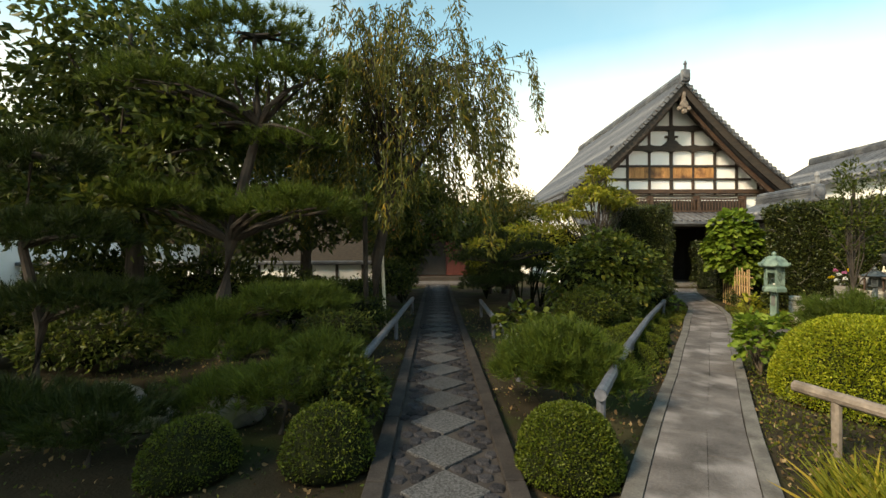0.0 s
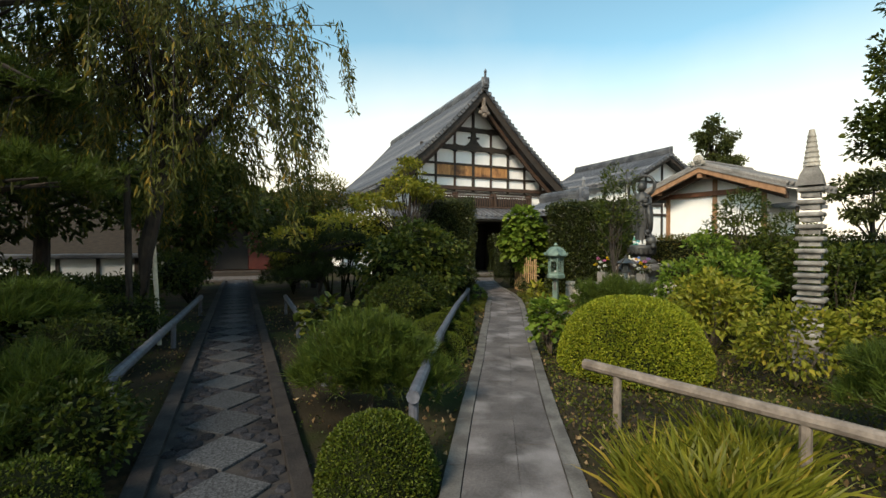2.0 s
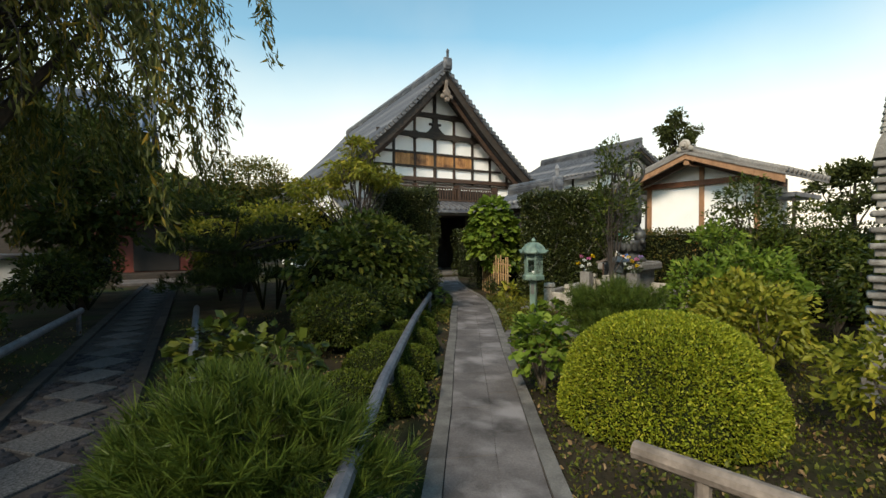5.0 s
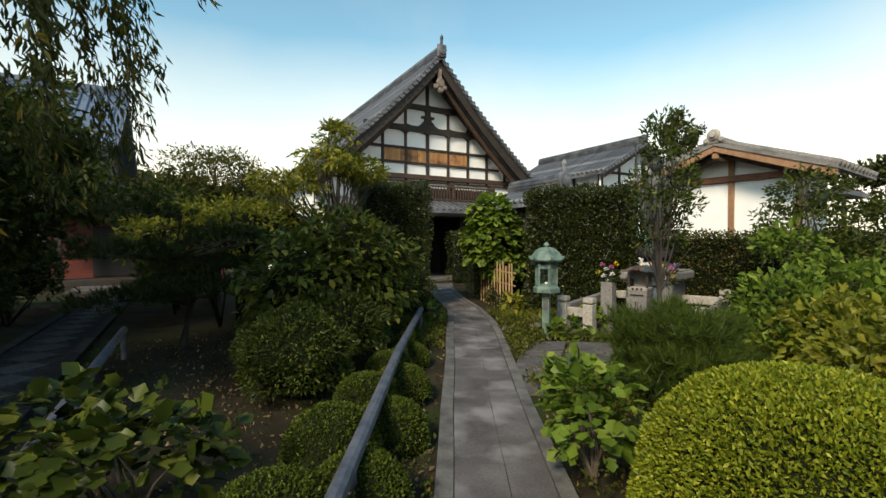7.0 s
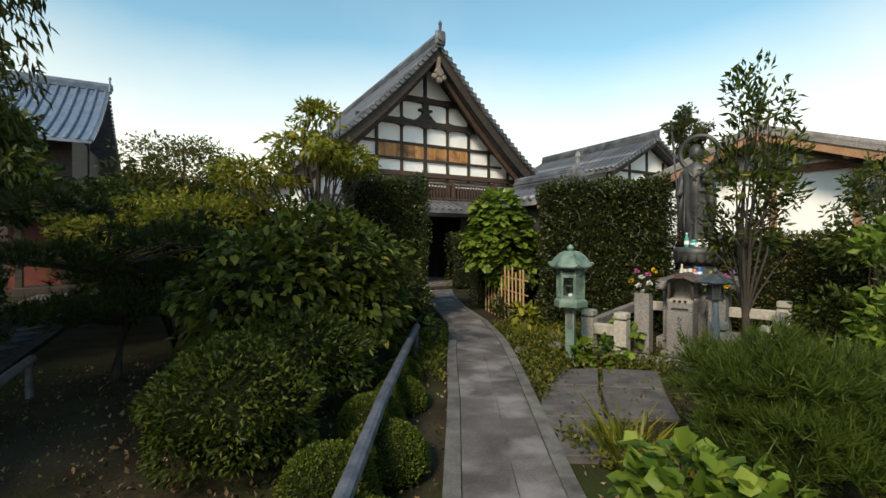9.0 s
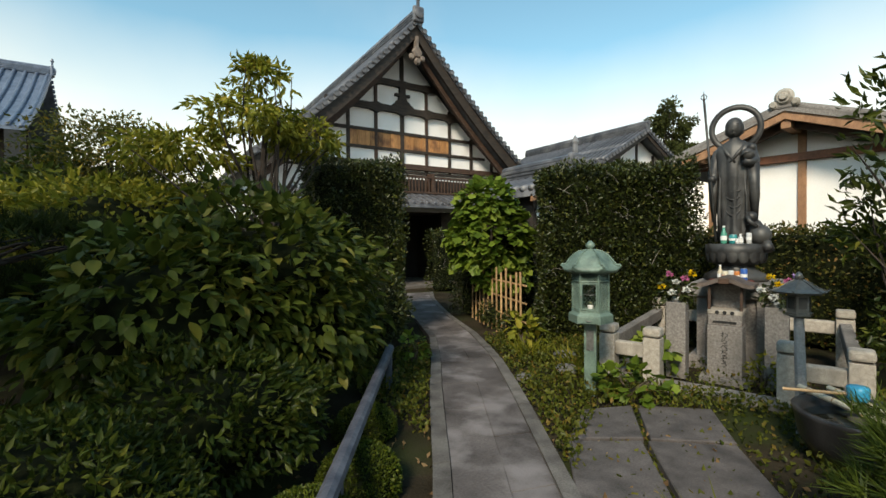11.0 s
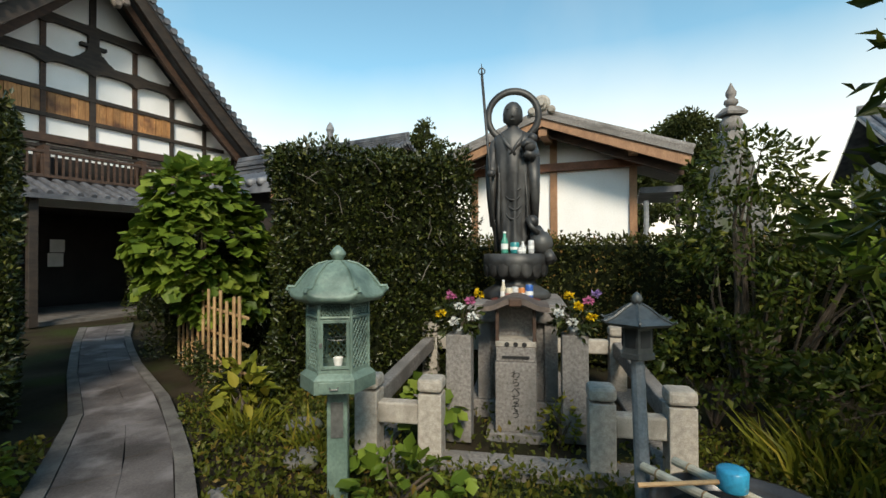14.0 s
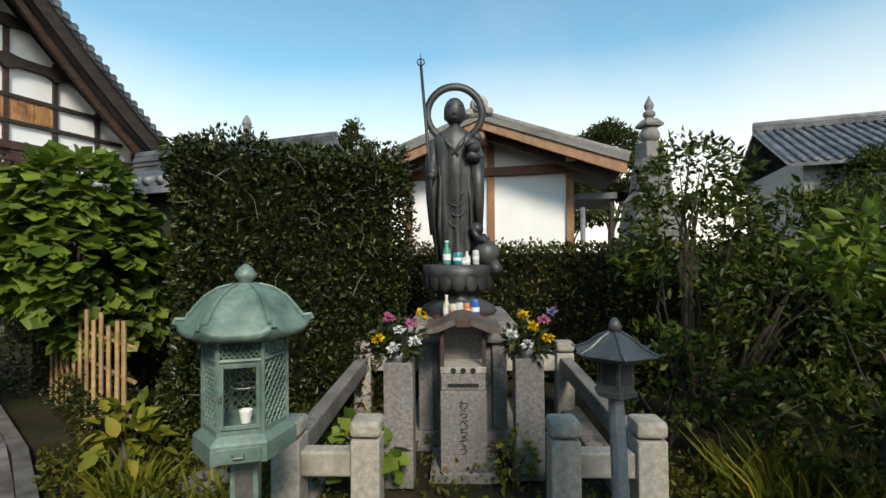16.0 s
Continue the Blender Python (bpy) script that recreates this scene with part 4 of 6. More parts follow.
def at_shrine(name, u, d, z=0.0, label="", category="", group="", turn=0.0):
    p = SM @ Vector((u, d, z))
    return thing(name, p.x, p.y, p.z, ANG + turn, label, category, group)


# statue: one mesh
bm = bmesh.new()
N = 44
body = [(0.205, 0.165, 0.0), (0.215, 0.175, 0.05), (0.205, 0.165, 0.16), (0.20, 0.16, 0.35), (0.205, 0.155, 0.55), (0.21, 0.15, 0.75), (0.215, 0.15, 0.92), (0.235, 0.15, 1.03), (0.252, 0.145, 1.11), (0.245, 0.13, 1.165), (0.20, 0.11, 1.21), (0.12, 0.09, 1.25), (0.068, 0.065, 1.28), (0.06, 0.06, 1.31)]
rings = []
for a, b, z in body:
    ring = []
    for i in range(N):
        t = 2 * math.pi * i / N
        fold = 1 + (0.085 * math.sin(8 * t + z * 2) + 0.06 * math.sin(15 * t - z * 4)) * (1.0 if z < 0.9 else max(0.1, (1.25 - z) / 0.4))
        drape = 0.02 * math.sin(z * 38 + 2.6 * math.cos(t - 1.57)) if 0.3 < z < 1.0 and math.sin(t) < 0 else 0
        ring.append(bm.verts.new(((a * 0.86 * fold + drape) * math.cos(t), (b * fold + drape) * math.sin(t), z + 0.03)))
    rings.append(ring)
for r0, r1 in zip(rings, rings[1:]):
    for i in range(N):
        bm.faces.new((r0[i], r0[(i + 1) % N], r1[(i + 1) % N], r1[i]))
bm.faces.new(list(reversed(rings[0])))
bm.faces.new(rings[-1])
bmesh.ops.create_uvsphere(bm, u_segments=24, v_segments=18, radius=1.0, matrix=Matrix.LocRotScale((0, -0.015, 1.45), None, (0.103, 0.108, 0.135)))
for sx in (-1, 1):
    bmesh.ops.create_uvsphere(bm, u_segments=10, v_segments=8, radius=1.0, matrix=Matrix.LocRotScale((sx * 0.09, 0.0, 1.42), None, (0.014, 0.026, 0.05)))
    bmesh.ops.create_uvsphere(bm, u_segments=12, v_segments=8, radius=1.0, matrix=Matrix.LocRotScale((sx * 0.08, -0.05, 0.04), None, (0.05, 0.10, 0.035)))
bmesh.ops.create_cone(bm, segments=8, radius1=0.018, radius2=0.006, depth=0.05, cap_ends=True, matrix=pose(0, -0.112, 1.425))
box(bm, -0.05, 0.05, -0.108, -0.098, 1.462, 1.468)
box(bm, -0.022, 0.022, -0.112, -0.10, 1.383, 1.389)
for k in range(7):
    zz, ww, sag = 0.98 - 0.085 * k, 0.125 - 0.004 * k, 0.05 + 0.012 * k
    pts = []
    for q in range(11):
        uu = -1 + 0.2 * q
        pts.append((ww * uu + 0.015 * (k % 2), -0.125 - 0.025 * (1 - uu * uu) + 0.03 * abs(uu), zz - sag * (1 - uu * uu)))
    tube(pts, [0.006 + 0.008 * (1 - abs(-1 + 0.2 * q)) for q in range(11)], 6, bm)
for sx in (-1, 1):
    tube([(sx * 0.05, -0.07, 1.26), (sx * 0.075, -0.115, 1.12), (sx * 0.02, -0.145, 0.99)], [0.016, 0.02, 0.014], 7, bm)
    tube([(sx * 0.17, -0.05, 1.16), (sx * 0.13, -0.13, 0.8), (sx * 0.15, -0.13, 0.35), (sx * 0.14, -0.12, 0.1)], [0.02, 0.018, 0.02, 0.022], 7, bm)
    bmesh.ops.create_uvsphere(bm, u_segments=10, v_segments=6, radius=1, matrix=Matrix.LocRotScale((sx * 0.037, -0.106, 1.462), None, (0.026, 0.012, 0.007)))
    bmesh.ops.create_uvsphere(bm, u_segments=10, v_segments=6, radius=1, matrix=Matrix.LocRotScale((sx * 0.04, -0.105, 1.485), None, (0.03, 0.012, 0.005)))
bmesh.ops.create_uvsphere(bm, u_segments=10, v_segments=6, radius=1, matrix=Matrix.LocRotScale((0, -0.113, 1.372), None, (0.028, 0.012, 0.009)))
# right arm with the staff, left arm holding a jewel and child
tube([(-0.17, 0.0, 1.17), (-0.215, -0.02, 1.0), (-0.22, -0.10, 0.86), (-0.215, -0.17, 0.80)], [0.065, 0.065, 0.06, 0.04], 12, bm)
tube([(-0.22, -0.06, 0.92), (-0.225, -0.04, 0.6), (-0.22, -0.02, 0.28)], [0.07, 0.05, 0.025], 10, bm)
bmesh.ops.create_uvsphere(bm, u_segments=12, v_segments=10, radius=0.046, matrix=pose(-0.215, -0.19, 0.81))
tube([(0.17, 0.0, 1.17), (0.21, -0.04, 1.02), (0.18, -0.17, 0.98), (0.12, -0.21, 1.0)], [0.065, 0.065, 0.06, 0.04], 12, bm)
tube([(0.20, -0.10, 0.98), (0.22, -0.06, 0.62), (0.225, -0.03, 0.22)], [0.075, 0.055, 0.025], 10, bm)
bmesh.ops.create_uvsphere(bm, u_segments=12, v_segments=10, radius=1, matrix=Matrix.LocRotScale((0.16, -0.19, 1.08), None, (0.075, 0.065, 0.075)))
bmesh.ops.create_uvsphere(bm, u_segments=12, v_segments=10, radius=0.05, matrix=pose(0.20, -0.17, 1.16))
tube([(0.10, -0.22, 1.05), (0.14, -0.25, 1.10), (0.2, -0.22, 1.1)], 0.024, 8, bm)
# kneeling child at the foot
bmesh.ops.create_uvsphere(bm, u_segments=14, v_segments=10, radius=1, matrix=Matrix.LocRotScale((0.28, -0.10, 0.10), None, (0.12, 0.13, 0.13)))
tube([(0.27, -0.08, 0.12), (0.22, -0.1, 0.27)], [0.10, 0.055], 12, bm)
bmesh.ops.create_uvsphere(bm, u_segments=14, v_segments=10, radius=0.07, matrix=pose(0.19, -0.11, 0.325))
tube([(0.25, -0.17, 0.2), (0.18, -0.2, 0.27), (0.15, -0.16, 0.36)], 0.028, 8, bm)
tube([(0.34, -0.14, 0.02), (0.38, -0.2, -0.08)], [0.05, 0.06], 8, bm)
# halo
H, R1, R2 = 1.47, 0.30, 0.232
ho, hi = [], []
for y in (0.085, 0.115):
    for i in range(48):
        t = 2 * math.pi * i / 48
        ho.append(bm.verts.new((R1 * math.cos(t), y, H + R1 * math.sin(t))))
        hi.append(bm.verts.new((R2 * math.cos(t), y, H + R2 * math.sin(t))))
for i in range(48):
    j = (i + 1) % 48
    bm.faces.new((ho[i], ho[j], hi[j], hi[i]))
    bm.faces.new((ho[48 + i], hi[48 + i], hi[48 + j], ho[48 + j]))
    bm.faces.new((ho[i], ho[48 + i], ho[48 + j], ho[j]))
    bm.faces.new((hi[i], hi[j], hi[48 + j], hi[48 + i]))
tube([(0, 0.10, H - R2), (0, 0.10, H - 0.34)], 0.02, 6, bm)
for sx in (-1, 1):   # crossed robe collar and hanging sleeves
    tube([(sx * 0.12, -0.075, 1.235), (sx * 0.06, -0.135, 1.12), (-sx * 0.03, -0.155, 1.0)], [0.022, 0.024, 0.016], 8, bm)
    for k in range(4):
        tube([(sx * (0.20 + 0.012 * k), -0.07 + 0.03 * k, 0.95), (sx * (0.215 + 0.008 * k), -0.05 + 0.03 * k, 0.6), (sx * (0.20 + 0.01 * k), -0.03 + 0.03 * k, 0.2 + 0.05 * k)], [0.022, 0.028, 0.012], 7, bm)
# staff with ringed finial
tube([(-0.17, -0.20, 0.02), (-0.235, -0.21, 0.95), (-0.30, -0.22, 1.80)], 0.014, 8, bm)
for dx, dz, r in ((-0.302, 1.85, 0.032),):
    tube([(dx + r * math.cos(t), -0.22, dz + r * math.sin(t)) for t in [6.283 * k / 16 for k in range(17)]], 0.006, 6, bm)
tube([(-0.30, -0.22, 1.79), (-0.304, -0.22, 1.93)], [0.014, 0.003], 6, bm)
for f in bm.faces:
    f.smooth = True
bmesh.ops.recalc_face_normals(bm, faces=bm.faces)
st = part("statue", bm, M_bronze)
sp0 = SM @ Vector((-0.05, 1.66, 1.46))
st.matrix_basis = pose(sp0.x, sp0.y, sp0.z, 0, 0, ANG)
tagged(st, "dark bronze standing monk statue with staff and ring halo", "statue")

lo = at_shrine("lotus_pedestal", -0.03, 1.62, 1.0, "dark bronze lotus pedestal under the statue", "pedestal")
part("base", lathe([(0.33, 0.0), (0.36, 0.03), (0.33, 0.08), (0.22, 0.14), (0.20, 0.19), (0.24, 0.22)], 28), M_bronze, lo, smooth=True)
part("bowl", lathe([(0.22, 0.20), (0.30, 0.26), (0.335, 0.36), (0.33, 0.455), (0.30, 0.46)], 28), M_bronze, lo, smooth=True)
for i in range(16):
    t = 2 * math.pi * i / 16
    bm = bmesh.new()
    bmesh.ops.create_uvsphere(bm, u_segments=10, v_segments=8, radius=1, matrix=pose(0.30 * math.cos(t), 0.30 * math.sin(t), 0.335, 0, 0, math.degrees(t)) @ Matrix.Diagonal((0.035, 0.075, 0.115, 1)))
    part("petal", bm, M_bronze, lo, smooth=True)

pl = at_shrine("stone_plinth", 0, 1.45, 0, "grey granite plinth with moulded cornice", "plinth")
part("foot", boxed(-0.45, 0.45, -0.42, 0.75, -0.05, 0.12, 0.015), M_granite, pl)
part("block", boxed(-0.34, 0.34, -0.36, 0.66, 0.12, 0.83, 0.012), M_granite, pl)
for sx in (-1, 1):
    part("corner_post", boxed(sx * 0.30 - 0.06, sx * 0.30 + 0.06, -0.40, -0.30, 0.12, 0.83, 0.01), M_granite, pl)
part("cornice", boxed(-0.46, 0.46, -0.45, 0.8, 0.83, 0.98, 0.03), M_granite, pl)
part("top", boxed(-0.42, 0.42, -0.42, 0.76, 0.98, 1.0, 0.006), M_granite, pl)

al = at_shrine("stone_altar", 0, 0.56, 0, "carved granite offering altar with curved little roof", "altar")
part("tablet", boxed(-0.165, 0.165, 0.0, 0.30, 0.02, 0.58, 0.008), M_granite, al)
part("foot", boxed(-0.24, 0.24, -0.04, 0.42, -0.06, 0.02, 0.01), M_granite, al)
led = part("ledge", boxed(-0.16, 0.16, 0.02, 0.32, 0.58, 0.70, 0.01), M_granite, al)
part("groove", boxed(-0.11, 0.11, 0.006, 0.03, 0.612, 0.63), M_ink, led)
part("shelf", boxed(-0.165, 0.165, 0.02, 0.40, 0.70, 0.745, 0.006), M_granite_pale, al)
for i in range(3):
    part("emblem", lathe([(0.02, 0), (0.02, 0.006)], 10, m=pose(-0.07 + 0.07 * i, 0.02, 0.722, 90, 0, 0)), M_ink, al)
for sx in (-1, 1):
    part("pillar", boxed(sx * 0.15 - 0.014, sx * 0.15 + 0.014, 0.04, 0.07, 0.745, 1.0, 0.004), M_brownwood, al)
part("back_panel", boxed(-0.15, 0.15, 0.30, 0.36, 0.745, 1.0), M_granite, al)
bm = bmesh.new()
rows = []
for i in range(25):
    u = -1 + i / 12
    x = 0.27 * u
    z = 1.02 + 0.09 * math.cos(u * math.pi / 2) ** 2 + 0.035 * max(0, abs(u) - 0.6)
    zl = z - 0.035 - 0.02 * (1 - abs(u))
    rows.append([bm.verts.new((x, y, q)) for y in (-0.04, 0.44) for q in (zl, z)])
for a, b in zip(rows, rows[1:]):
    bm.faces.new((a[0], b[0], b[1], a[1]))
    bm.faces.new((a[2], a[3], b[3], b[2]))
    bm.faces.new((a[1], b[1], b[3], a[3]))
    bm.faces.new((a[0], a[2], b[2], b[0]))
bm.faces.new((rows[0][0], rows[0][1], rows[0][3], rows[0][2]))
bm.faces.new((rows[-1][0], rows[-1][2], rows[-1][3], rows[-1][1]))
bmesh.ops.recalc_face_normals(bm, faces=bm.faces)
rf = part("roof", bm, M_altarroof, al, "curved dark brown canopy")
part("carved_front", boxed(-0.05, 0.05, -0.052, -0.03, 1.035, 1.10, 0.01), M_brownwood, rf)
cu = bpy.data.curves.new("inscription", "FONT")
cu.body, cu.size, cu.align_x, cu.align_y, cu.extrude = "\n".join("わらべぢぞう"), 0.075, "CENTER", "CENTER", 0.002
cu.space_line = 0.85
cu.materials.append(M_ink)
ins = new("inscription", cu)
ins.parent = al
ins.matrix_basis = pose(0.0, -0.002, 0.32, 90, 0, 0)
ins["label"] = "dark carved brush lettering"

for sx, u, d in ((-1, -0.44, 0.46), (1, 0.46, 0.58)):
    vp = at_shrine("flower_post", u, d, -0.02, "square speckled granite flower post", "stone post", "flower posts")
    part("shaft", boxed(-0.10, 0.10, -0.08, 0.10, 0, 0.84, 0.008), M_granite, vp)
    part("vase", lathe([(0.05, 0.84), (0.06, 0.87), (0.05, 0.90)], 14), M_staff, vp)
    fb = at_shrine("flower_bouquet", u, d + 0.01, 0.87, "bouquet of yellow, white and pink flowers with dark leaves", "flowers", "altar flowers")
    bm = bmesh.new()
    tips = [(random.uniform(-0.16, 0.16), random.uniform(-0.12, 0.08), random.uniform(0.10, 0.30)) for _ in range(9)]
    limbs(bm, (0, 0, -0.04), tips, 0.006, 0.08, 4)
    part("framework", bm, M_twig, fb)
    p, dd = shell_points(190, (0, 0, 0.06), (0.17, 0.13, 0.17), 0.2, -0.7)
    raw_mesh("foliage", *leaf_arrays(p, dd, 0.07, 0.45, 0.1, 0.6), L_hedge, fb)
    for k, tp in enumerate([(-0.13, -0.12, 0.12), (0.02, -0.13, 0.18), (0.10, -0.1, 0.22), (-0.05, -0.12, 0.26), (0.12, -0.13, 0.10), (-0.02, -0.14, 0.06), (0.16, -0.06, 0.27)]):
        kind = (("yellow", "white", "pink", "pink", "white", "white", "yellow") if sx < 0 else ("white", "yellow", "pink", "yellow", "yellow", "white", "violet"))[k]
        p, dd = shell_points(46, tp, (0.022, 0.022, 0.02), 0.5, -0.6)
        raw_mesh("flower", *leaf_arrays(p, dd, 0.03, 0.6, 0, 0.4), L_petals[kind], fb, kind + " blossom")


def post_stone(u, d, h=0.56, w=0.085, z=-0.08):
    t = at_shrine("fence_post", u, d, z, "squat pale granite fence post with rounded cap", "stone post", "shrine fence posts")
    part("shaft", boxed(-w, w, -w, w, 0, h - 0.01, 0.008), M_granite_pale, t)
    part("cap", boxed(-w * 1.06, w * 1.06, -w * 1.06, w * 1.06, h + 0.005, h + 0.10, 0.025), M_granite_pale, t)


def rail_stone(a, b, w=0.055, hh=0.075):
    pa, pb = SM @ Vector(a), SM @ Vector(b)
    d = pb - pa
    t = thing("fence_rail", pa.x, pa.y, pa.z, math.degrees(math.atan2(d.y, d.x)), "weathered granite fence rail between posts", "stone rail", "shrine fence rails")
    L = d.xy.length
    m = Matrix.Rotation(-math.atan2(d.z, L), 4, "Y")
    part("bar", boxed(0, L, -w, w, -hh, hh, 0.015, m=m), M_granite_pale if abs(a[1] - b[1]) < 0.3 else M_granite, t)


for u in (-1.05, -0.58, 0.58, 1.07):
    post_stone(u, 0.04)
for u in (-1.0, 1.02):
    post_stone(u, 1.95, 0.66)
rail_stone((-0.97, 0.04, 0.32), (-0.66, 0.04, 0.32))
rail_stone((0.66, 0.04, 0.32), (0.99, 0.04, 0.32))
rail_stone((-1.04, 0.13, 0.36), (-1.0, 1.87, 0.46))
rail_stone((1.06, 0.13, 0.36), (1.02, 1.87, 0.46))
rail_stone((-0.92, 1.97, 0.46), (0.94, 1.97, 0.46))
kb = thing("kerb_frame", OX, OY, 0, ANG, "granite kerb round the shrine bed", "kerb")
part("kerb", boxed(-1.18, 1.2, -0.12, 0.14, -0.12, 0.03, 0.015), M_granite, kb)
part("kerb", boxed(-1.15, -0.95, 0.14, 2.0, -0.12, 0.02, 0.015), M_granite, kb)
part("kerb", boxed(0.97, 1.17, 0.14, 2.0, -0.12, 0.02, 0.015), M_granite, kb)

# offerings
can_cols = {}
for key, c in (("blue", (0.03, 0.12, 0.42)), ("orange", (0.55, 0.20, 0.06)), ("cream", (0.62, 0.55, 0.42)), ("pink", (0.62, 0.22, 0.18)), ("teal", (0.02, 0.26, 0.27)), ("green", (0.06, 0.30, 0.22)), ("silver", (0.55, 0.56, 0.56))):
    can_cols[key] = surface(key + "_can", tuple(v * 0.85 for v in c), c, 12, 0.3, bump=0.03)
tray = at_shrine("offering_tray", -0.02, 1.18, 1.0, "dark red round lacquer tray on the plinth", "tray")
part("dish", lathe([(0.20, 0.0), (0.235, 0.03), (0.22, 0.035), (0.18, 0.02)], 24), M_red, tray, smooth=True)


def drink(kind, u, d, z, r, h, key, label):
    t = at_shrine(kind, u, d, z, label, kind.replace("_", " "), "altar offerings")
    if kind == "bottle":
        body = part("body", lathe([(r * 0.95, 0), (r, h * 0.08), (r, h * 0.55), (r * 0.45, h * 0.75), (r * 0.38, h * 0.92)], 14), can_cols[key], t, smooth=True)
        part("cap", lathe([(r * 0.45, h * 0.92), (r * 0.45, h)], 12), M_white, t)
        part("label", lathe([(r * 1.03, h * 0.2), (r * 1.03, h * 0.45)], 14), M_white, t)
    else:
        part("body", lathe([(r * 0.85, 0), (r, h * 0.06), (r, h * 0.92), (r * 0.85, h)], 16), can_cols[key], t, smooth=True)
        part("lid", lathe([(r * 0.82, h), (r * 0.8, h + 0.004)], 14), M_staff, t)
        part("band", lathe([(r * 1.015, h * 0.35), (r * 1.015, h * 0.6)], 16), M_white if key != "cream" else can_cols["pink"], t)


for a in (("bottle", -0.13, 1.17, 1.022, 0.03, 0.19, "cream", "small pale drink bottle on the tray"), ("can", -0.075, 1.12, 1.022, 0.033, 0.12, "cream", "cream drink can on the tray"), ("can", -0.02, 1.17, 1.022, 0.033, 0.125, "silver", "pale patterned drink can on the tray"), ("can", 0.04, 1.16, 1.022, 0.03, 0.12, "orange", "orange drink can on the tray"), ("can", 0.11, 1.15, 1.022, 0.036, 0.15, "blue", "blue and white drink can on the tray"), ("can", 0.0, 1.08, 1.022, 0.022, 0.06, "pink", "tiny pink offering cup on the tray"),
          ("bottle", -0.13, 1.42, 1.46, 0.036, 0.22, "green", "green glass bottle at the statue's feet"), ("can", -0.03, 1.40, 1.46, 0.045, 0.11, "teal", "teal can at the statue's feet"), ("bottle", 0.05, 1.38, 1.46, 0.03, 0.12, "silver", "small white bottle at the statue's feet"), ("can", 0.13, 1.42, 1.46, 0.03, 0.13, "silver", "silver can at the statue's feet"), ("can", 0.02, 1.36, 1.46, 0.024, 0.06, "silver", "white offering cup at the statue's feet")):
    drink(*a)

# green lantern
LX, LY = 6.85, 8.95
lan = thing("garden_lantern", LX, LY, 0, 0, "tall green hexagonal bronze lantern with lattice sides on a post", "lantern")
TW = radians(-115)
post = part("post", boxed(-0.058, 0.058, -0.058, 0.058, -0.05, 0.70, 0.006, m=pose(0, 0, 0, 0, 0, -55)), M_verdigris, lan)
part("plate", boxed(-0.035, 0.035, -0.066, -0.059, 0.42, 0.62, 0.002, m=pose(0, 0, 0, 0, 0, -55)), M_lantern_grey, post, "grey metal plaque")
part("pan", lathe([(0.17, 0.69), (0.215, 0.70), (0.215, 0.775), (0.205, 0.785), (0.185, 0.80), (0.18, 0.805)], 6, twist=TW), M_verdigris, lan)
R = 0.172
def hexp(k, r, z):
    a = TW + math.pi / 3 * k
    return Vector((r * math.cos(a), r * math.sin(a), z))
for k in range(6):
    part("corner_bar", tube([hexp(k, R, 0.80), hexp(k, R, 1.215)], 0.011, 6), M_verdigris, lan)
part("body_frame", lathe([(R + 0.006, 0.80), (R + 0.006, 0.825), (R - 0.02, 0.826), (R - 0.02, 0.80)], 6, twist=TW), M_verdigris, lan)
for z in (1.11, 1.2):
    for k in range(6):
        part("cross_bar", tube([hexp(k, R, z), hexp(k + 1, R, z)], 0.009, 6), M_verdigris, lan)


def lattice(k, z0, z1, nb, name):
    a, b = hexp(k, R - 0.004, 0), hexp(k + 1, R - 0.004, 0)
    W, Hh = (b - a).length, z1 - z0
    u, up = (b - a).normalized(), Vector((0, 0, 1))
    bm = bmesh.new()
    step = W / nb
    rise = 1.25
    for sg in (1, -1):
        c = -Hh / rise
        while c < W + Hh / rise:
            s0, s1 = c, c + Hh / rise
            lo_, hi_ = max(0, s0), min(W, s1)
            if hi_ > lo_ + 0.004:
                q0 = a + u * (lo_ if sg > 0 else W - lo_) + up * (z0 + (lo_ - s0) * rise)
                q1 = a + u * (hi_ if sg > 0 else W - hi_) + up * (z0 + (hi_ - s0) * rise)
                tube([q0, q1], 0.0045, 4, bm)
            c += step
    ob = part(name, bm, M_verdigris, lan)
    ob["kind"] = "stuff"
    return ob


for k in range(6):
    lattice(k, 1.115, 1.20, 8, "frieze")
    if k != 5:
        lattice(k, 0.825, 1.105, 5, "lattice_panel")
dm = pose(0, 0, 0, 0, 0, -145 + 90)
ap = R * math.cos(math.pi / 6)
door = part("door", boxed(-0.078, -0.062, -ap - 0.012, -ap, 0.83, 1.10, 0.002, m=dm), M_verdigris, lan)
for bx in ((0.062, 0.078, 0.83, 1.10), (-0.062, 0.062, 0.83, 0.848), (-0.062, 0.062, 1.082, 1.10)):
    part("stile", boxed(bx[0], bx[1], -ap - 0.012, -ap, bx[2], bx[3], 0.002, m=dm), M_verdigris, door)
part("latch", boxed(-0.082, -0.066, -ap - 0.022, -ap - 0.012, 0.95, 0.975, 0.002, m=dm), M_lantern_grey, door)
part("drawer", boxed(-0.085, 0.085, -0.197, -0.180, 0.706, 0.768, 0.003, m=dm), M_verdigris, lan)
part("handle", tube([dm @ Vector(q) for q in ((-0.022, -0.198, 0.742), (-0.02, -0.212, 0.734), (0.02, -0.212, 0.734), (0.022, -0.198, 0.742))], 0.004, 6), M_lantern_grey, lan)
part("cup", lathe([(0.02, 0.806), (0.03, 0.86), (0.026, 0.862), (0.018, 0.815)], 14), M_white, lan, "white candle cup")
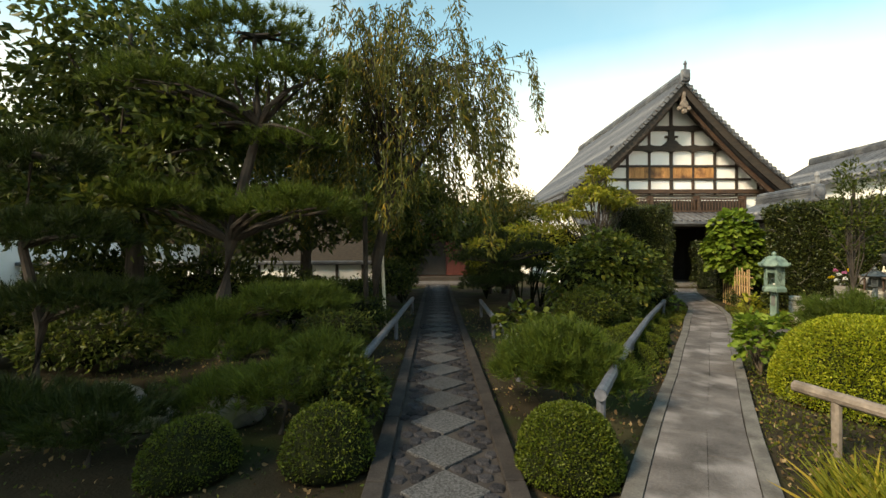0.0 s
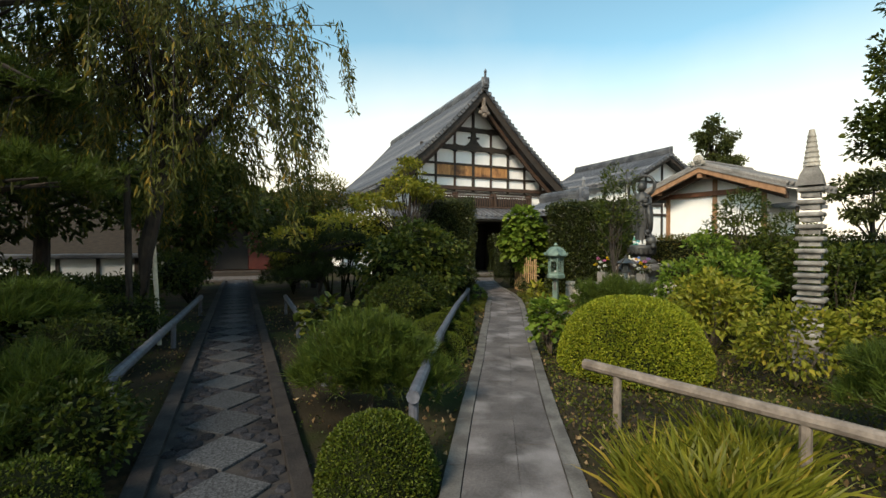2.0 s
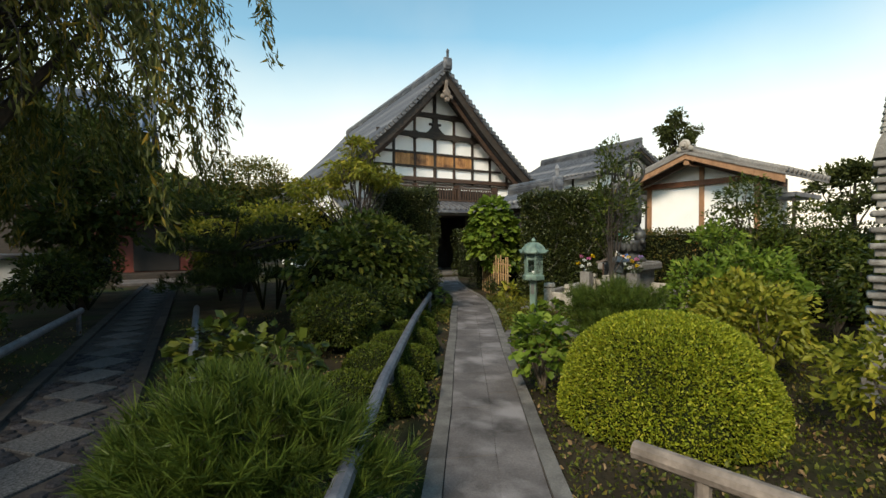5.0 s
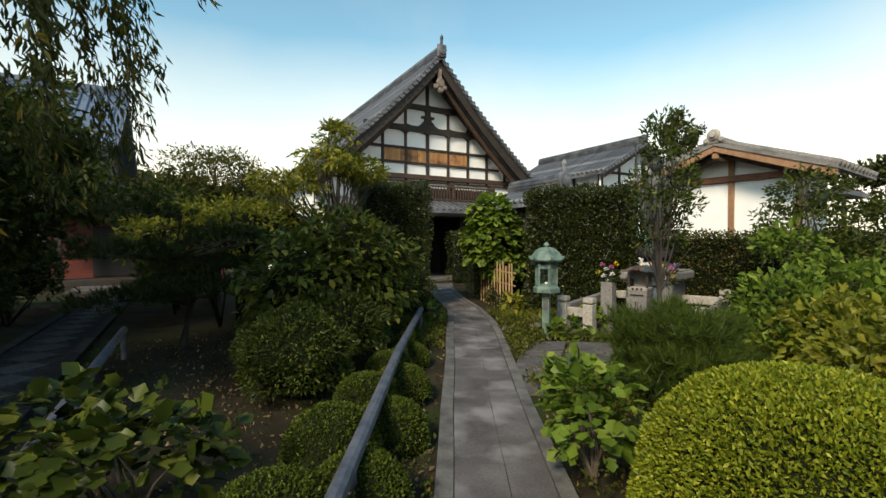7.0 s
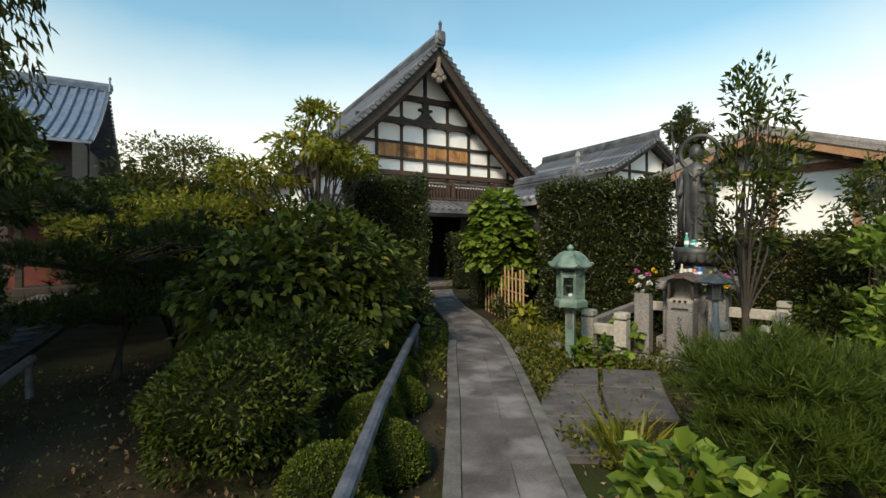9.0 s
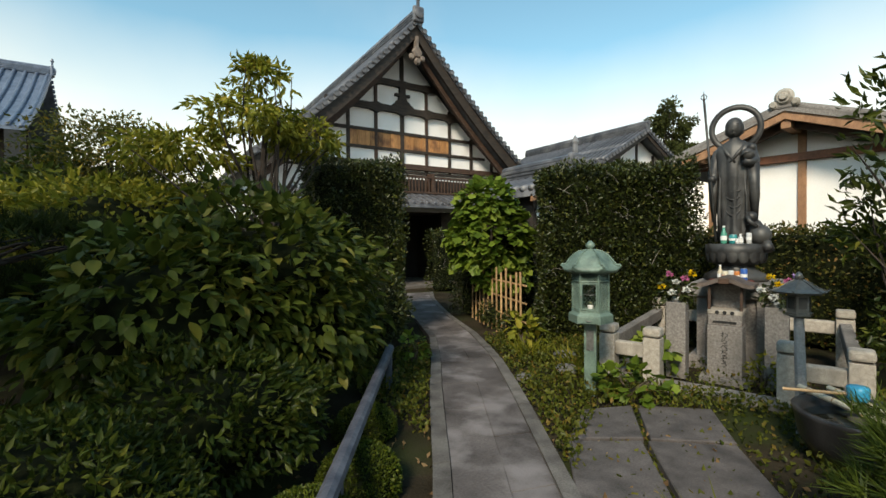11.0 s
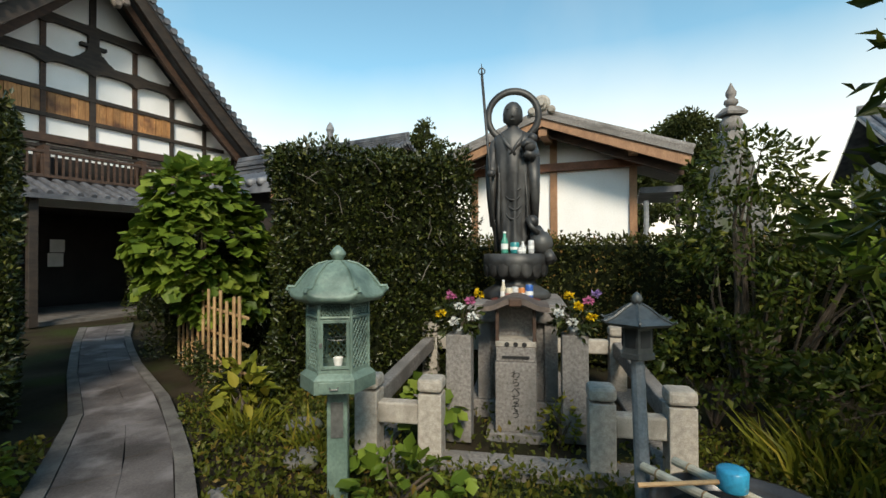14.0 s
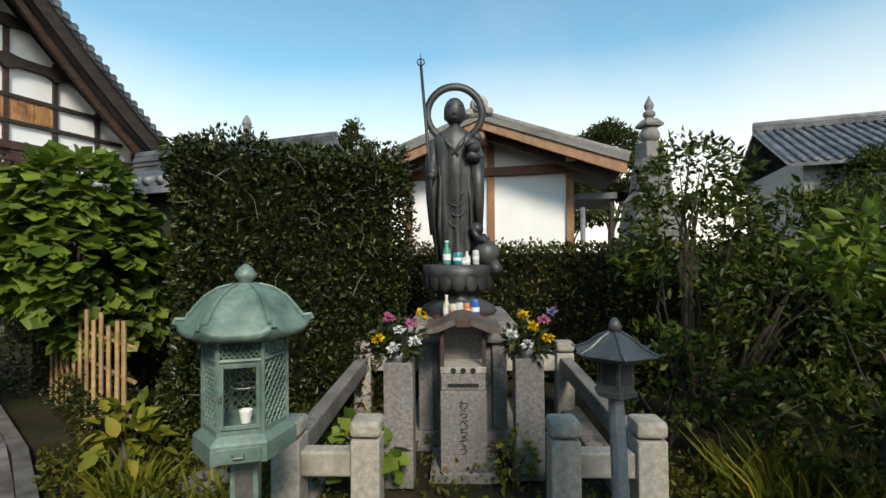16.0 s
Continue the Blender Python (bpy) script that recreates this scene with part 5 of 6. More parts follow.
part("wire_hoop", tube([(0.06 * math.cos(q), 0.06 * math.sin(q), 0.97) for q in [0.42 * i for i in range(16)]], 0.003, 5), M_staff, lan)
roofp = [(0.245, 1.195), (0.285, 1.215), (0.278, 1.235), (0.242, 1.270), (0.208, 1.317), (0.168, 1.365), (0.112, 1.402), (0.055, 1.417), (0.05, 1.427)]
bm = bmesh.new()
rings = []
for r, z in roofp:
    ring = []
    for i in range(36):
        a = TW + 2 * math.pi * i / 36
        f = (i % 6) / 6
        edge = abs(f - 0.5) * 2 if i % 6 else 1.0
        hexr = math.cos(math.pi / 6) / math.cos((f - 0.5) * math.pi / 3)
        ring.append(bm.verts.new((r * hexr * math.cos(a), r * hexr * math.sin(a), z + (0.035 * edge ** 4 if r > 0.25 else 0))))
    rings.append(ring)
for a, b in zip(rings, rings[1:]):
    for i in range(36):
        bm.faces.new((a[i], a[(i + 1) % 36], b[(i + 1) % 36], b[i]))
bm.faces.new(list(reversed(rings[0])))
bm.faces.new(rings[-1])
lr = part("roof", bm, M_verdigris, lan, smooth=True)
for k in range(6):
    part("roof_rib", tube([hexp(k, r, z + (0.04 if r > 0.25 else 0.004)) for r, z in roofp[1:-1]], [0.013, 0.012, 0.011, 0.010, 0.009, 0.008, 0.007], 6), M_verdigris, lr)
part("finial", lathe([(0.022, 1.42), (0.026, 1.43), (0.045, 1.45), (0.048, 1.465), (0.03, 1.492), (0.006, 1.512)], 18), M_verdigris, lan, smooth=True)

# small lantern on a leaning post
sl = thing("small_lantern", 7.42, 7.40, 0, 10, "small grey-green hexagonal lantern on a slim post", "lantern")
part("post", tube([(-0.02, -0.03, -0.05), (0, 0, 0.92)], [0.042, 0.034], 10), M_post_grey, sl)
part("tray", lathe([(0.05, 0.90), (0.095, 0.915), (0.095, 0.935), (0.08, 0.94)], 6), M_lantern_grey, sl)
part("body", lathe([(0.082, 0.94), (0.078, 1.085)], 6), M_lantern_grey, sl)
for k in range(6):
    a = math.pi / 3 * k + math.pi / 6
    part("panel", boxed(-0.028, 0.028, -0.074, -0.069, 0.97, 1.06, 0.002, m=pose(0, 0, 0, 0, 0, math.degrees(a) + 90)), M_bronze, sl)
rp = part("roof", lathe([(0.17, 1.085), (0.19, 1.10), (0.13, 1.125), (0.075, 1.165), (0.03, 1.19)], 6), M_lantern_grey, sl)
for k in range(6):
    a = math.pi / 3 * k
    part("roof_rib", tube([(r * math.cos(a), r * math.sin(a), z) for r, z in ((0.205, 1.115), (0.185, 1.105), (0.13, 1.128), (0.075, 1.168), (0.03, 1.192))], 0.007, 5), M_lantern_grey, rp)
part("finial", lathe([(0.02, 1.19), (0.032, 1.215), (0.02, 1.24), (0.004, 1.255)], 12), M_lantern_grey, sl, smooth=True)

# water basin with bamboo and ladle
BX, BY = 7.16, 6.93
ba = thing("water_basin", BX, BY, 0, 0, "black round water basin with water", "basin")
part("bowl", lathe([(0.28, 0.0), (0.36, 0.15), (0.39, 0.31), (0.40, 0.34), (0.37, 0.345), (0.355, 0.30), (0.30, 0.22)], 36), M_blackpot, ba, smooth=True)
part("water", lathe([(0.35, 0.27), (0.352, 0.272)], 36), M_water, ba)
for k, dy in enumerate((-0.05, 0.07)):
    bp = thing("bamboo_pole", BX + 0.02 - dy, BY + dy, 0.368, 52 + 4 * k, "pale bamboo pole laid across the basin", "bamboo pole", "basin bamboo")
    part("cane", tube([(-0.45, 0, 0), (0.45, 0, 0)], 0.022, 10), M_palebamboo, bp)
    for j in range(4):
        part("node", lathe([(0.0235, -0.004), (0.025, 0.0), (0.0235, 0.004)], 10, m=pose(-0.36 + 0.24 * j, 0, 0, 0, 90, 0)), M_bamboo, bp)
ld = thing("ladle", BX + 0.08, BY + 0.06, 0.392, 117, "bright blue plastic ladle with wooden handle", "ladle")
part("cup", lathe([(0.05, 0), (0.062, 0.01), (0.065, 0.09), (0.055, 0.10), (0.02, 0.104)], 20), M_blue, ld, smooth=True)
part("handle", tube([(0.05, 0, 0.04), (0.42, 0, 0.02)], 0.011, 8), M_bamboo, ld)

# bamboo fence
fa, fb_ = Vector((7.72, 10.95)), Vector((8.62, 13.4))
bf = thing("bamboo_fence", fa.x, fa.y, 0, math.degrees(math.atan2(fb_.y - fa.y, fb_.x - fa.x)), "rustic bamboo lattice fence along the path", "fence")
FL = (fb_ - fa).length
for i in range(12):
    x = FL * (i / 11) ** 1.1
    part("cane", tube([(x, 0.0, -0.05), (x + random.uniform(-0.02, 0.02), 0, 1.04 + random.uniform(-0.06, 0.06))], 0.017, 7), M_bamboo, bf)
for z in (0.32, 0.6, 0.86):
    part("rail", tube([(-0.12, -0.035, z), (FL, -0.035, z - 0.02)], 0.016, 7), M_bamboo, bf)


def pole_rail(pts, r, material, label, posts=()):
    t = thing("railing", 0, 0, 0, 0, label, "railing")
    part("rail", tube(pts, r, 10), material, t)
    for x, y, z in posts:
        part("post", tube([(x, y, -0.06), (x, y, z)], 0.035, 9), material, t)


pole_rail([(2.94, 3.47, 0.44), (3.15, 2.66, 0.43), (3.37, 1.85, 0.42), (3.8, 0.2, 0.38)], 0.047, M_log, "weathered log rail on short posts", [(3.02, 3.17, 0.41), (3.34, 1.96, 0.39), (3.76, 0.35, 0.35)])
pole_rail([(-0.84, 4.85, 0.34), (-0.72, 8.0, 0.34), (-0.60, 11.4, 0.34)], 0.05, M_greypole, "blue-grey pole rail beside the cobbled path", [(-0.83, 5.1, 0.32), (-0.72, 8.0, 0.32), (-0.6, 11.2, 0.32)])
pole_rail([(1.00, 5.1, 0.34), (1.03, 8.0, 0.34), (1.07, 10.8, 0.34)], 0.045, M_greypole, "pale grey pole rail beside the cobbled path", [(1.0, 5.3, 0.32), (1.03, 8.0, 0.32), (1.07, 10.7, 0.32)])
pole_rail([(1.24, 3.20, 0.46), (2.31, 5.27, 0.38), (3.75, 7.80, 0.36), (5.30, 10.35, 0.36)], 0.047, M_greypole, "long blue-grey pole rail beside the garden path", [(1.27, 3.27, 0.43), (2.5, 5.6, 0.35), (3.9, 8.05, 0.34), (5.25, 10.27, 0.34)])
for a, b, r, m, lb in (((-0.94, 8.31, -0.05), (-1.05, 8.35, 2.35), 0.032, M_palebamboo, "pale bamboo prop under the willow"), ((-1.25, 8.0, -0.05), (-1.28, 8.0, 2.7), 0.045, M_bark, "dark prop post under the willow")):
    t = thing("tree_prop", 0, 0, 0, 0, lb, "prop")
    part("pole", tube([a, b], r, 9), m, t)

# stone towers
tw = thing("stone_pagoda", 6.72, 3.70, 0, 20, "slender many-tiered weathered stone pagoda", "pagoda")
part("base", boxed(-0.2, 0.2, -0.2, 0.2, -0.05, 0.4, 0.02), M_stone_old, tw)
for i in range(12):
    w = 0.175 - 0.004 * i
    z = 0.4 + i * 0.152
    part("tier", boxed(-w, w, -w, w, z + 0.065, z + 0.12, 0.02), M_stone_old, tw)
    part("core", boxed(-w * 0.72, w * 0.72, -w * 0.72, w * 0.72, z, z + 0.064), M_stone_old, tw)
part("roof", lathe([(0.19, 2.22), (0.15, 2.36), (0.09, 2.46)], 4, twist=math.pi / 4), M_stone_old, tw)
part("spire", lathe([(0.09, 2.46), (0.08, 2.5)] + [q for i in range(6) for q in ((0.088 - 0.008 * i, 2.51 + 0.065 * i), (0.07 - 0.007 * i, 2.555 + 0.065 * i))] + [(0.03, 2.92)], 14), M_granite_pale, tw)
gt = thing("grave_tower", 23.3, 6.0, 0, 30, "large stone five-ring tower on a stepped rock base", "stone tower")
gt.scale = (0.84, 0.84, 1.06)
part("base", lathe([(1.9, 0), (1.7, 1.6), (1.4, 2.0), (1.2, 3.2), (0.9, 3.5), (0.75, 4.4), (0.6, 4.7)], 9), M_rock, gt)
part("cube", boxed(-0.42, 0.42, -0.42, 0.42, 4.7, 5.25, 0.03), M_granite, gt)
part("sphere", lathe([(0.2, 5.25), (0.40, 5.38), (0.42, 5.55), (0.3, 5.75), (0.18, 5.8)], 20), M_granite, gt, smooth=True)
part("roof", lathe([(0.56, 5.8), (0.60, 5.88), (0.3, 6.08), (0.18, 6.1)], 4, twist=math.pi / 4), M_granite, gt)
part("jewel", lathe([(0.16, 6.1), (0.26, 6.2), (0.24, 6.3), (0.12, 6.36), (0.19, 6.46), (0.2, 6.56), (0.1, 6.72), (0.01, 6.88)], 18), M_granite, gt, smooth=True)
# rocks in the shaded garden
for x, y, r in ((-1.9, 4.1, 0.28), (-2.6, 4.0, 0.22), (-3.2, 4.3, 0.3), (7.15, 9.55, 0.12), (6.55, 9.6, 0.09), (-0.75, 2.35, 0.12), (7.55, 9.95, 0.14)):
    bm = bmesh.new()
    bmesh.ops.create_icosphere(bm, subdivisions=3, radius=r)
    for v in bm.verts:
        v.co *= 1 + 0.35 * noise.noise(v.co * (1.6 / r) * 0.6 + Vector((x, y, 0)))
        v.co.z *= 0.6
    ob = part("garden_rock", bm, M_rock)
    ob.location = (x, y, r * 0.2)
    tagged(ob, "rough grey stone half sunk in soil", "rock", "garden rocks")


# ---- planting ----
G_D = "rounded clipped azalea dome, dense fresh green leaves"
dome(4.46, 4.40, 0.85, 0.85, 0.86, 76000, L_dome, "large yellow-green clipped azalea dome beside the path", 0.026)
dome(0.93, 2.98, 0.37, 0.37, 0.46, 24000, L_azalea, "small round clipped azalea between the two paths", 0.02)
dome(-0.80, 3.15, 0.34, 0.34, 0.42, 8000, L_azalea, G_D, 0.022)
dome(-1.75, 3.05, 0.36, 0.32, 0.36, 8000, L_azalea, G_D, 0.022)
dome(3.10, 1.00, 0.34, 0.34, 0.36, 9000, L_dome, G_D, 0.022)
for x, y, r, h in ((2.12, 5.62, 0.34, 0.40), (2.60, 5.75, 0.30, 0.34), (2.62, 6.35, 0.34, 0.42), (3.12, 6.55, 0.30, 0.32), (3.15, 7.15, 0.30, 0.36), (3.62, 7.45, 0.30, 0.30), (3.75, 8.05, 0.28, 0.30), (4.2, 8.5, 0.26, 0.26), (4.55, 9.25, 0.25, 0.22)):
    dome(x, y, r, r, h, 12000, L_azalea, "low clipped azalea mound along the railing", 0.022)
shrub("azalea_bush", 2.74, 8.05, [(0, 0, 0.40, 0.55, 0.55, 0.42)], 7500, 0.05, L_broad, "rounded dark green azalea bush in shade", aspect=0.4, inner=0.8, wild=0.8, core=0.86)

hedge(6.05, 13.35, -18, 1.5, 1.9, 2.8, 24000, L_hedge, "tall dark clipped hedge at the edge of the path", 0.06)
hedge(9.36, 10.64, -45, 2.15, 1.35, 2.62, 38000, L_hedge, "big clipped hedge behind the green lantern", 0.06, rough=0.18)
hedge(9.1, 13.2, -65, 1.8, 0.7, 1.75, 8000, L_hedge, "clipped hedge along the path", 0.055)
hedge(11.3, 3.9, 91, 13.0, 0.8, 1.66, 42000, L_hedge_tan, "long clipped boundary hedge, thin and brown in places", 0.06)
hedge(12.6, 18.0, 0, 4.5, 0.6, 1.9, 6000, L_hedge, "clipped hedge before the hall", 0.07)

# maple-leaved shrub with big bright leaves by the bamboo fence
shrub("hibiscus_bush", 8.45, 12.6, [(0, 0, 1.5, 0.75, 0.65, 0.7), (-0.05, 0, 2.15, 0.55, 0.5, 0.5), (0.2, -0.1, 0.9, 0.5, 0.45, 0.4)], 1900, 0.165, L_bright, "tall bright green bush with broad lobed leaves", lobed=True, wild=0.35, droop=0.45, inner=0.75)
shrub("hydrangea", 4.02, 5.38, [(0, 0, 0.42, 0.32, 0.28, 0.34), (0.1, 0.25, 0.52, 0.22, 0.25, 0.22)], 400, 0.09, L_bright, "green broad-leaved plant beside the path", lobed=True, wild=0.4, droop=0.3)
shrub("hydrangea", 1.55, 6.15, [(0, 0, 0.40, 0.45, 0.4, 0.3), (-0.35, 0.3, 0.5, 0.35, 0.35, 0.25)], 420, 0.11, L_broad, "shaded broad-leaved plant beside the cobbled path", lobed=True, wild=0.5, droop=0.25)
# dense broadleaf mass beside the walk
shrub("low_bush", 5.72, 11.85, [(0, 0, 0.55, 0.55, 0.65, 0.6), (-0.6, 0.2, 0.7, 0.6, 0.7, 0.75)], 5200, 0.07, L_hedge, "dark low bush at the foot of the tall hedge", aspect=0.42, inner=0.7, core=0.75)
shrub("camellia", 4.5, 11.15, [(0, 0, 0.75, 0.62, 0.7, 0.8), (-0.3, -0.7, 0.55, 0.55, 0.6, 0.6)], 4200, 0.09, L_hedge, "dark leafy camellia in the shade of the hedge", lobed="ovate", wild=0.6, droop=0.35, inner=0.65, core=0.7)
shrub("camellia", 3.95, 10.2, [(0, 0, 1.1, 1.05, 0.95, 0.85), (0.2, -0.4, 0.75, 0.62, 0.5, 0.65), (-0.75, -0.5, 0.9, 0.8, 0.7, 0.75)], 5200, 0.125, L_camellia, "large leafy shrub with hanging pointed leaves", lobed="ovate", wild=0.55, droop=0.5, inner=0.6, core=0.62)
shrub("low_bush", 3.35, 8.95, [(0, 0, 0.45, 0.75, 0.6, 0.42)], 4200, 0.07, L_broad, "low leafy bush in shade", aspect=0.4, inner=0.7, core=0.7)
shrub("maple_shrub", 2.6, 12.3, [(0, 0, 1.6, 1.1, 1.0, 0.75), (-0.9, 0.4, 1.5, 0.9, 0.9, 0.7), (0.9, 0.3, 1.7, 0.9, 0.8, 0.7)], 5200, 0.11, L_yellow, "spreading yellow-green maple shrub", aspect=0.45, droop=0.35, wild=0.6, core=0.6)
tree("plum_tree", 4.35, 11.9, 3.8, [(-0.2, 0, 3.05, 0.75, 0.7, 0.32), (0.55, 0.1, 2.9, 0.65, 0.6, 0.3), (-0.9, 0.1, 2.6, 0.7, 0.6, 0.3), (0.0, 0, 3.55, 0.45, 0.45, 0.24)], 3600, 0.12, L_yellow, "yellow-green garden tree with layered branches", 0.09, 0.35, 0.6, inner=0.3)
shrub("camellia", 4.9, 12.9, [(0, 0, 1.3, 0.9, 0.8, 0.95)], 2600, 0.09, L_broad, "dark glossy camellia bush in shade", core=0.7)
PADS = [(-0.5, 0, 1.9, 0.6, 0.55, 0.2), (0.6, -0.2, 1.55, 0.7, 0.6, 0.2), (-0.7, -0.3, 1.35, 0.75, 0.6, 0.2), (0.3, 0.2, 1.15, 0.8, 0.7, 0.2), (0.1, -0.5, 0.85, 0.8, 0.6, 0.2), (-0.6, -0.6, 0.75, 0.6, 0.5, 0.18)]
pine("garden_pine", 1.75, 11.0, [(0, 0, -0.05), (0.1, 0, 0.6), (-0.1, 0.05, 1.2), (0, 0, 1.9)], PADS, 900, L_pine_shaded, "dark cloud-pruned pine with flat needle pads", 18, 0.13, 0.07, width=0.006)
pine("dwarf_pine", 1.24, 4.34, [(0, 0, -0.05), (0.05, 0, 0.25), (0, 0.05, 0.5)], [(0, 0, 0.52, 0.52, 0.5, 0.3), (-0.2, 0.1, 0.34, 0.45, 0.45, 0.22), (0.25, -0.15, 0.3, 0.45, 0.4, 0.22)], 950, L_pine, "bushy young pine with long soft needles", 24, 0.13, 0.03, "pine shrub")
pine("dwarf_pine", 5.75, 6.0, [(0, 0, -0.05), (0.05, 0, 0.3), (0, 0.05, 0.6)], [(0, 0, 0.60, 0.6, 0.55, 0.34), (-0.2, -0.2, 0.36, 0.55, 0.5, 0.25)], 900, L_pine, "bushy young pine with long soft needles", 24, 0.13, 0.03, "pine shrub")
pine("dwarf_pine", 4.4, 1.7, [(0, 0, -0.05), (0.05, 0, 0.3), (0, 0.05, 0.6)], [(0, 0, 0.50, 0.55, 0.5, 0.32)], 500, L_pine, "bushy young pine with long soft needles", 24, 0.13, 0.03, "pine shrub")
pine("dwarf_pine", 9.6, 3.55, [(0, 0, -0.05), (0.05, 0, 0.6), (0, 0.05, 1.4)], [(0, 0, 1.35, 0.75, 0.7, 0.16), (0.2, 0.2, 1.0, 0.7, 0.7, 0.16)], 500, L_pine, "cloud-pruned pine with flat pads", 20, 0.12, 0.05, "pine tree", 0.006)
# big pine on the shaded side
BIG = [(-0.85, -0.3, 2.25, 0.85, 0.7, 0.30), (1.05, -0.3, 2.15, 0.95, 0.7, 0.30), (0.1, 0.3, 2.1, 0.6, 0.6, 0.2), (-0.6, 0.1, 3.2, 0.65, 0.6, 0.22), (0.9, 0.2, 3.15, 0.75, 0.6, 0.24), (-0.9, -0.1, 3.9, 0.95, 0.8, 0.3), (0.9, 0.0, 4.0, 1.0, 0.8, 0.3), (0.1, 0, 4.7, 1.2, 0.9, 0.4)]
pine("garden_pine", -3.05, 6.5, [(0, 0, -0.05), (-0.05, 0, 0.9), (0.05, 0, 1.7), (0.25, 0, 2.6), (0.45, 0.05, 3.4), (0.4, 0, 4.7)], BIG, 2600, L_pine, "tall garden pine with bent dark trunk and needle pads", 20, 0.15, 0.13, width=0.006)
pine("garden_pine", -4.3, 4.7, [(0, 0, -0.05), (0.1, 0, 0.8), (-0.1, 0, 1.6), (0, 0, 2.6)], [(0.3, 0, 1.75, 0.7, 0.6, 0.25), (0.1, 0, 2.5, 0.7, 0.6, 0.3), (0.5, -0.1, 1.05, 0.8, 0.6, 0.24)], 900, L_pine_shaded, "shaded pine with twisting twigs", 20, 0.14, 0.08, width=0.006)
pine("garden_pine", -2.25, 5.0, [(0, 0, -0.05), (0.1, 0, 0.35), (-0.05, 0, 0.7)], [(-0.3, 0, 0.78, 0.55, 0.5, 0.2), (0.55, 0.1, 0.95, 0.65, 0.55, 0.2), (0.1, -0.3, 0.55, 0.6, 0.5, 0.18)], 750, L_pine, "low spreading pine with upright needles", 22, 0.14, 0.05, width=0.005)
pine("dwarf_pine", -1.35, 3.75, [(0, 0, -0.05), (0.05, 0, 0.2), (0, 0, 0.35)], [(0, 0, 0.4, 0.45, 0.4, 0.2), (0.25, 0.5, 0.55, 0.4, 0.4, 0.2), (-0.5, 0.1, 0.3, 0.4, 0.4, 0.18)], 600, L_pine, "low bushy pine in shade", 22, 0.12, 0.03, "pine shrub")
pine("dwarf_pine", -2.6, 3.2, [(0, 0, -0.05), (0.05, 0, 0.15), (0, 0, 0.3)], [(0, 0, 0.3, 0.6, 0.45, 0.2), (-0.7, 0.1, 0.35, 0.5, 0.4, 0.2)], 600, L_pine_shaded, "low bushy pine in shade", 22, 0.12, 0.03, "pine shrub")
shrub("azalea_bush", -0.85, 3.95, [(0, 0, 0.28, 0.4, 0.42, 0.3)], 2600, 0.05, L_broad, "leafy low azalea beside the cobbled path", inner=0.7, core=0.75)
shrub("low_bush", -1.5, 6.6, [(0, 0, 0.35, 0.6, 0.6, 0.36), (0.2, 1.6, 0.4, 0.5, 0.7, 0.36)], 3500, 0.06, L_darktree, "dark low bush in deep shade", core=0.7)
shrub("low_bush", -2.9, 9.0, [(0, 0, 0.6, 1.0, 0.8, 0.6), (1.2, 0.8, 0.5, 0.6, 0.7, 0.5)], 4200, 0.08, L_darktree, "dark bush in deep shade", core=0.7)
# willow
wt = thing("weeping_willow", -1.15, 8.3, 0, 0, "weeping willow with drooping yellowing branches", "tree")
bm = tube([(0, 0, -0.05), (0.05, 0, 1.4), (0.3, -0.1, 2.5), (0.9, -0.3, 3.2), (1.5, -0.6, 3.9)], [0.13, 0.11, 0.09, 0.06, 0.03], 9)
tube([(0.3, -0.1, 2.5), (0.0, -0.2, 3.6), (-0.2, -0.4, 5.0)], [0.08, 0.06, 0.02], 8, bm)
larr = []
for i in range(165):
    a, r = random.uniform(0, 6.283), random.uniform(0.4, 2.15)
    top = Vector((0.55 + r * math.cos(a) * 1.12, -0.35 + r * math.sin(a), random.uniform(3.3, 6.1) - 0.3 * r))
    src = Vector((0.4, -0.2, 2.6)).lerp(Vector((0.0, -0.3, 4.6)), random.random())
    L = random.uniform(0.55, 1.55)
    pts = [src, src.lerp(top, 0.6) + Vector((0, 0, 0.35)), top, top + Vector((0.16 * math.cos(a), 0.16 * math.sin(a), -L * 0.5)), top + Vector((0.2 * math.cos(a), 0.2 * math.sin(a), -L))]
    part("branch", tube(pts, [0.012, 0.01, 0.006, 0.003, 0.002], 4), M_bark, wt)
    n = int(110 * L)
    u = rng.uniform(0, 1, n)
    q = np.array([pts[2][:]])[0] + (np.array(pts[4][:]) - np.array(pts[2][:])) * u[:, None] + rng.normal(size=(n, 3)) * 0.05
    m = 34
    q2 = np.array(pts[1][:]) + (np.array(pts[2][:]) - np.array(pts[1][:])) * rng.uniform(0, 1, m)[:, None] + rng.normal(size=(m, 3)) * 0.07
    q = np.concatenate([q, q2])
    larr.append(leaf_arrays(q, np.repeat([[0.25 * math.cos(a), 0.25 * math.sin(a), -0.8]], len(q), 0), 0.125, 0.21, 0.3, 0.45))
part("trunk", bm, M_bark, wt)
raw_mesh("crown", *join_arrays(larr), L_willow, wt)
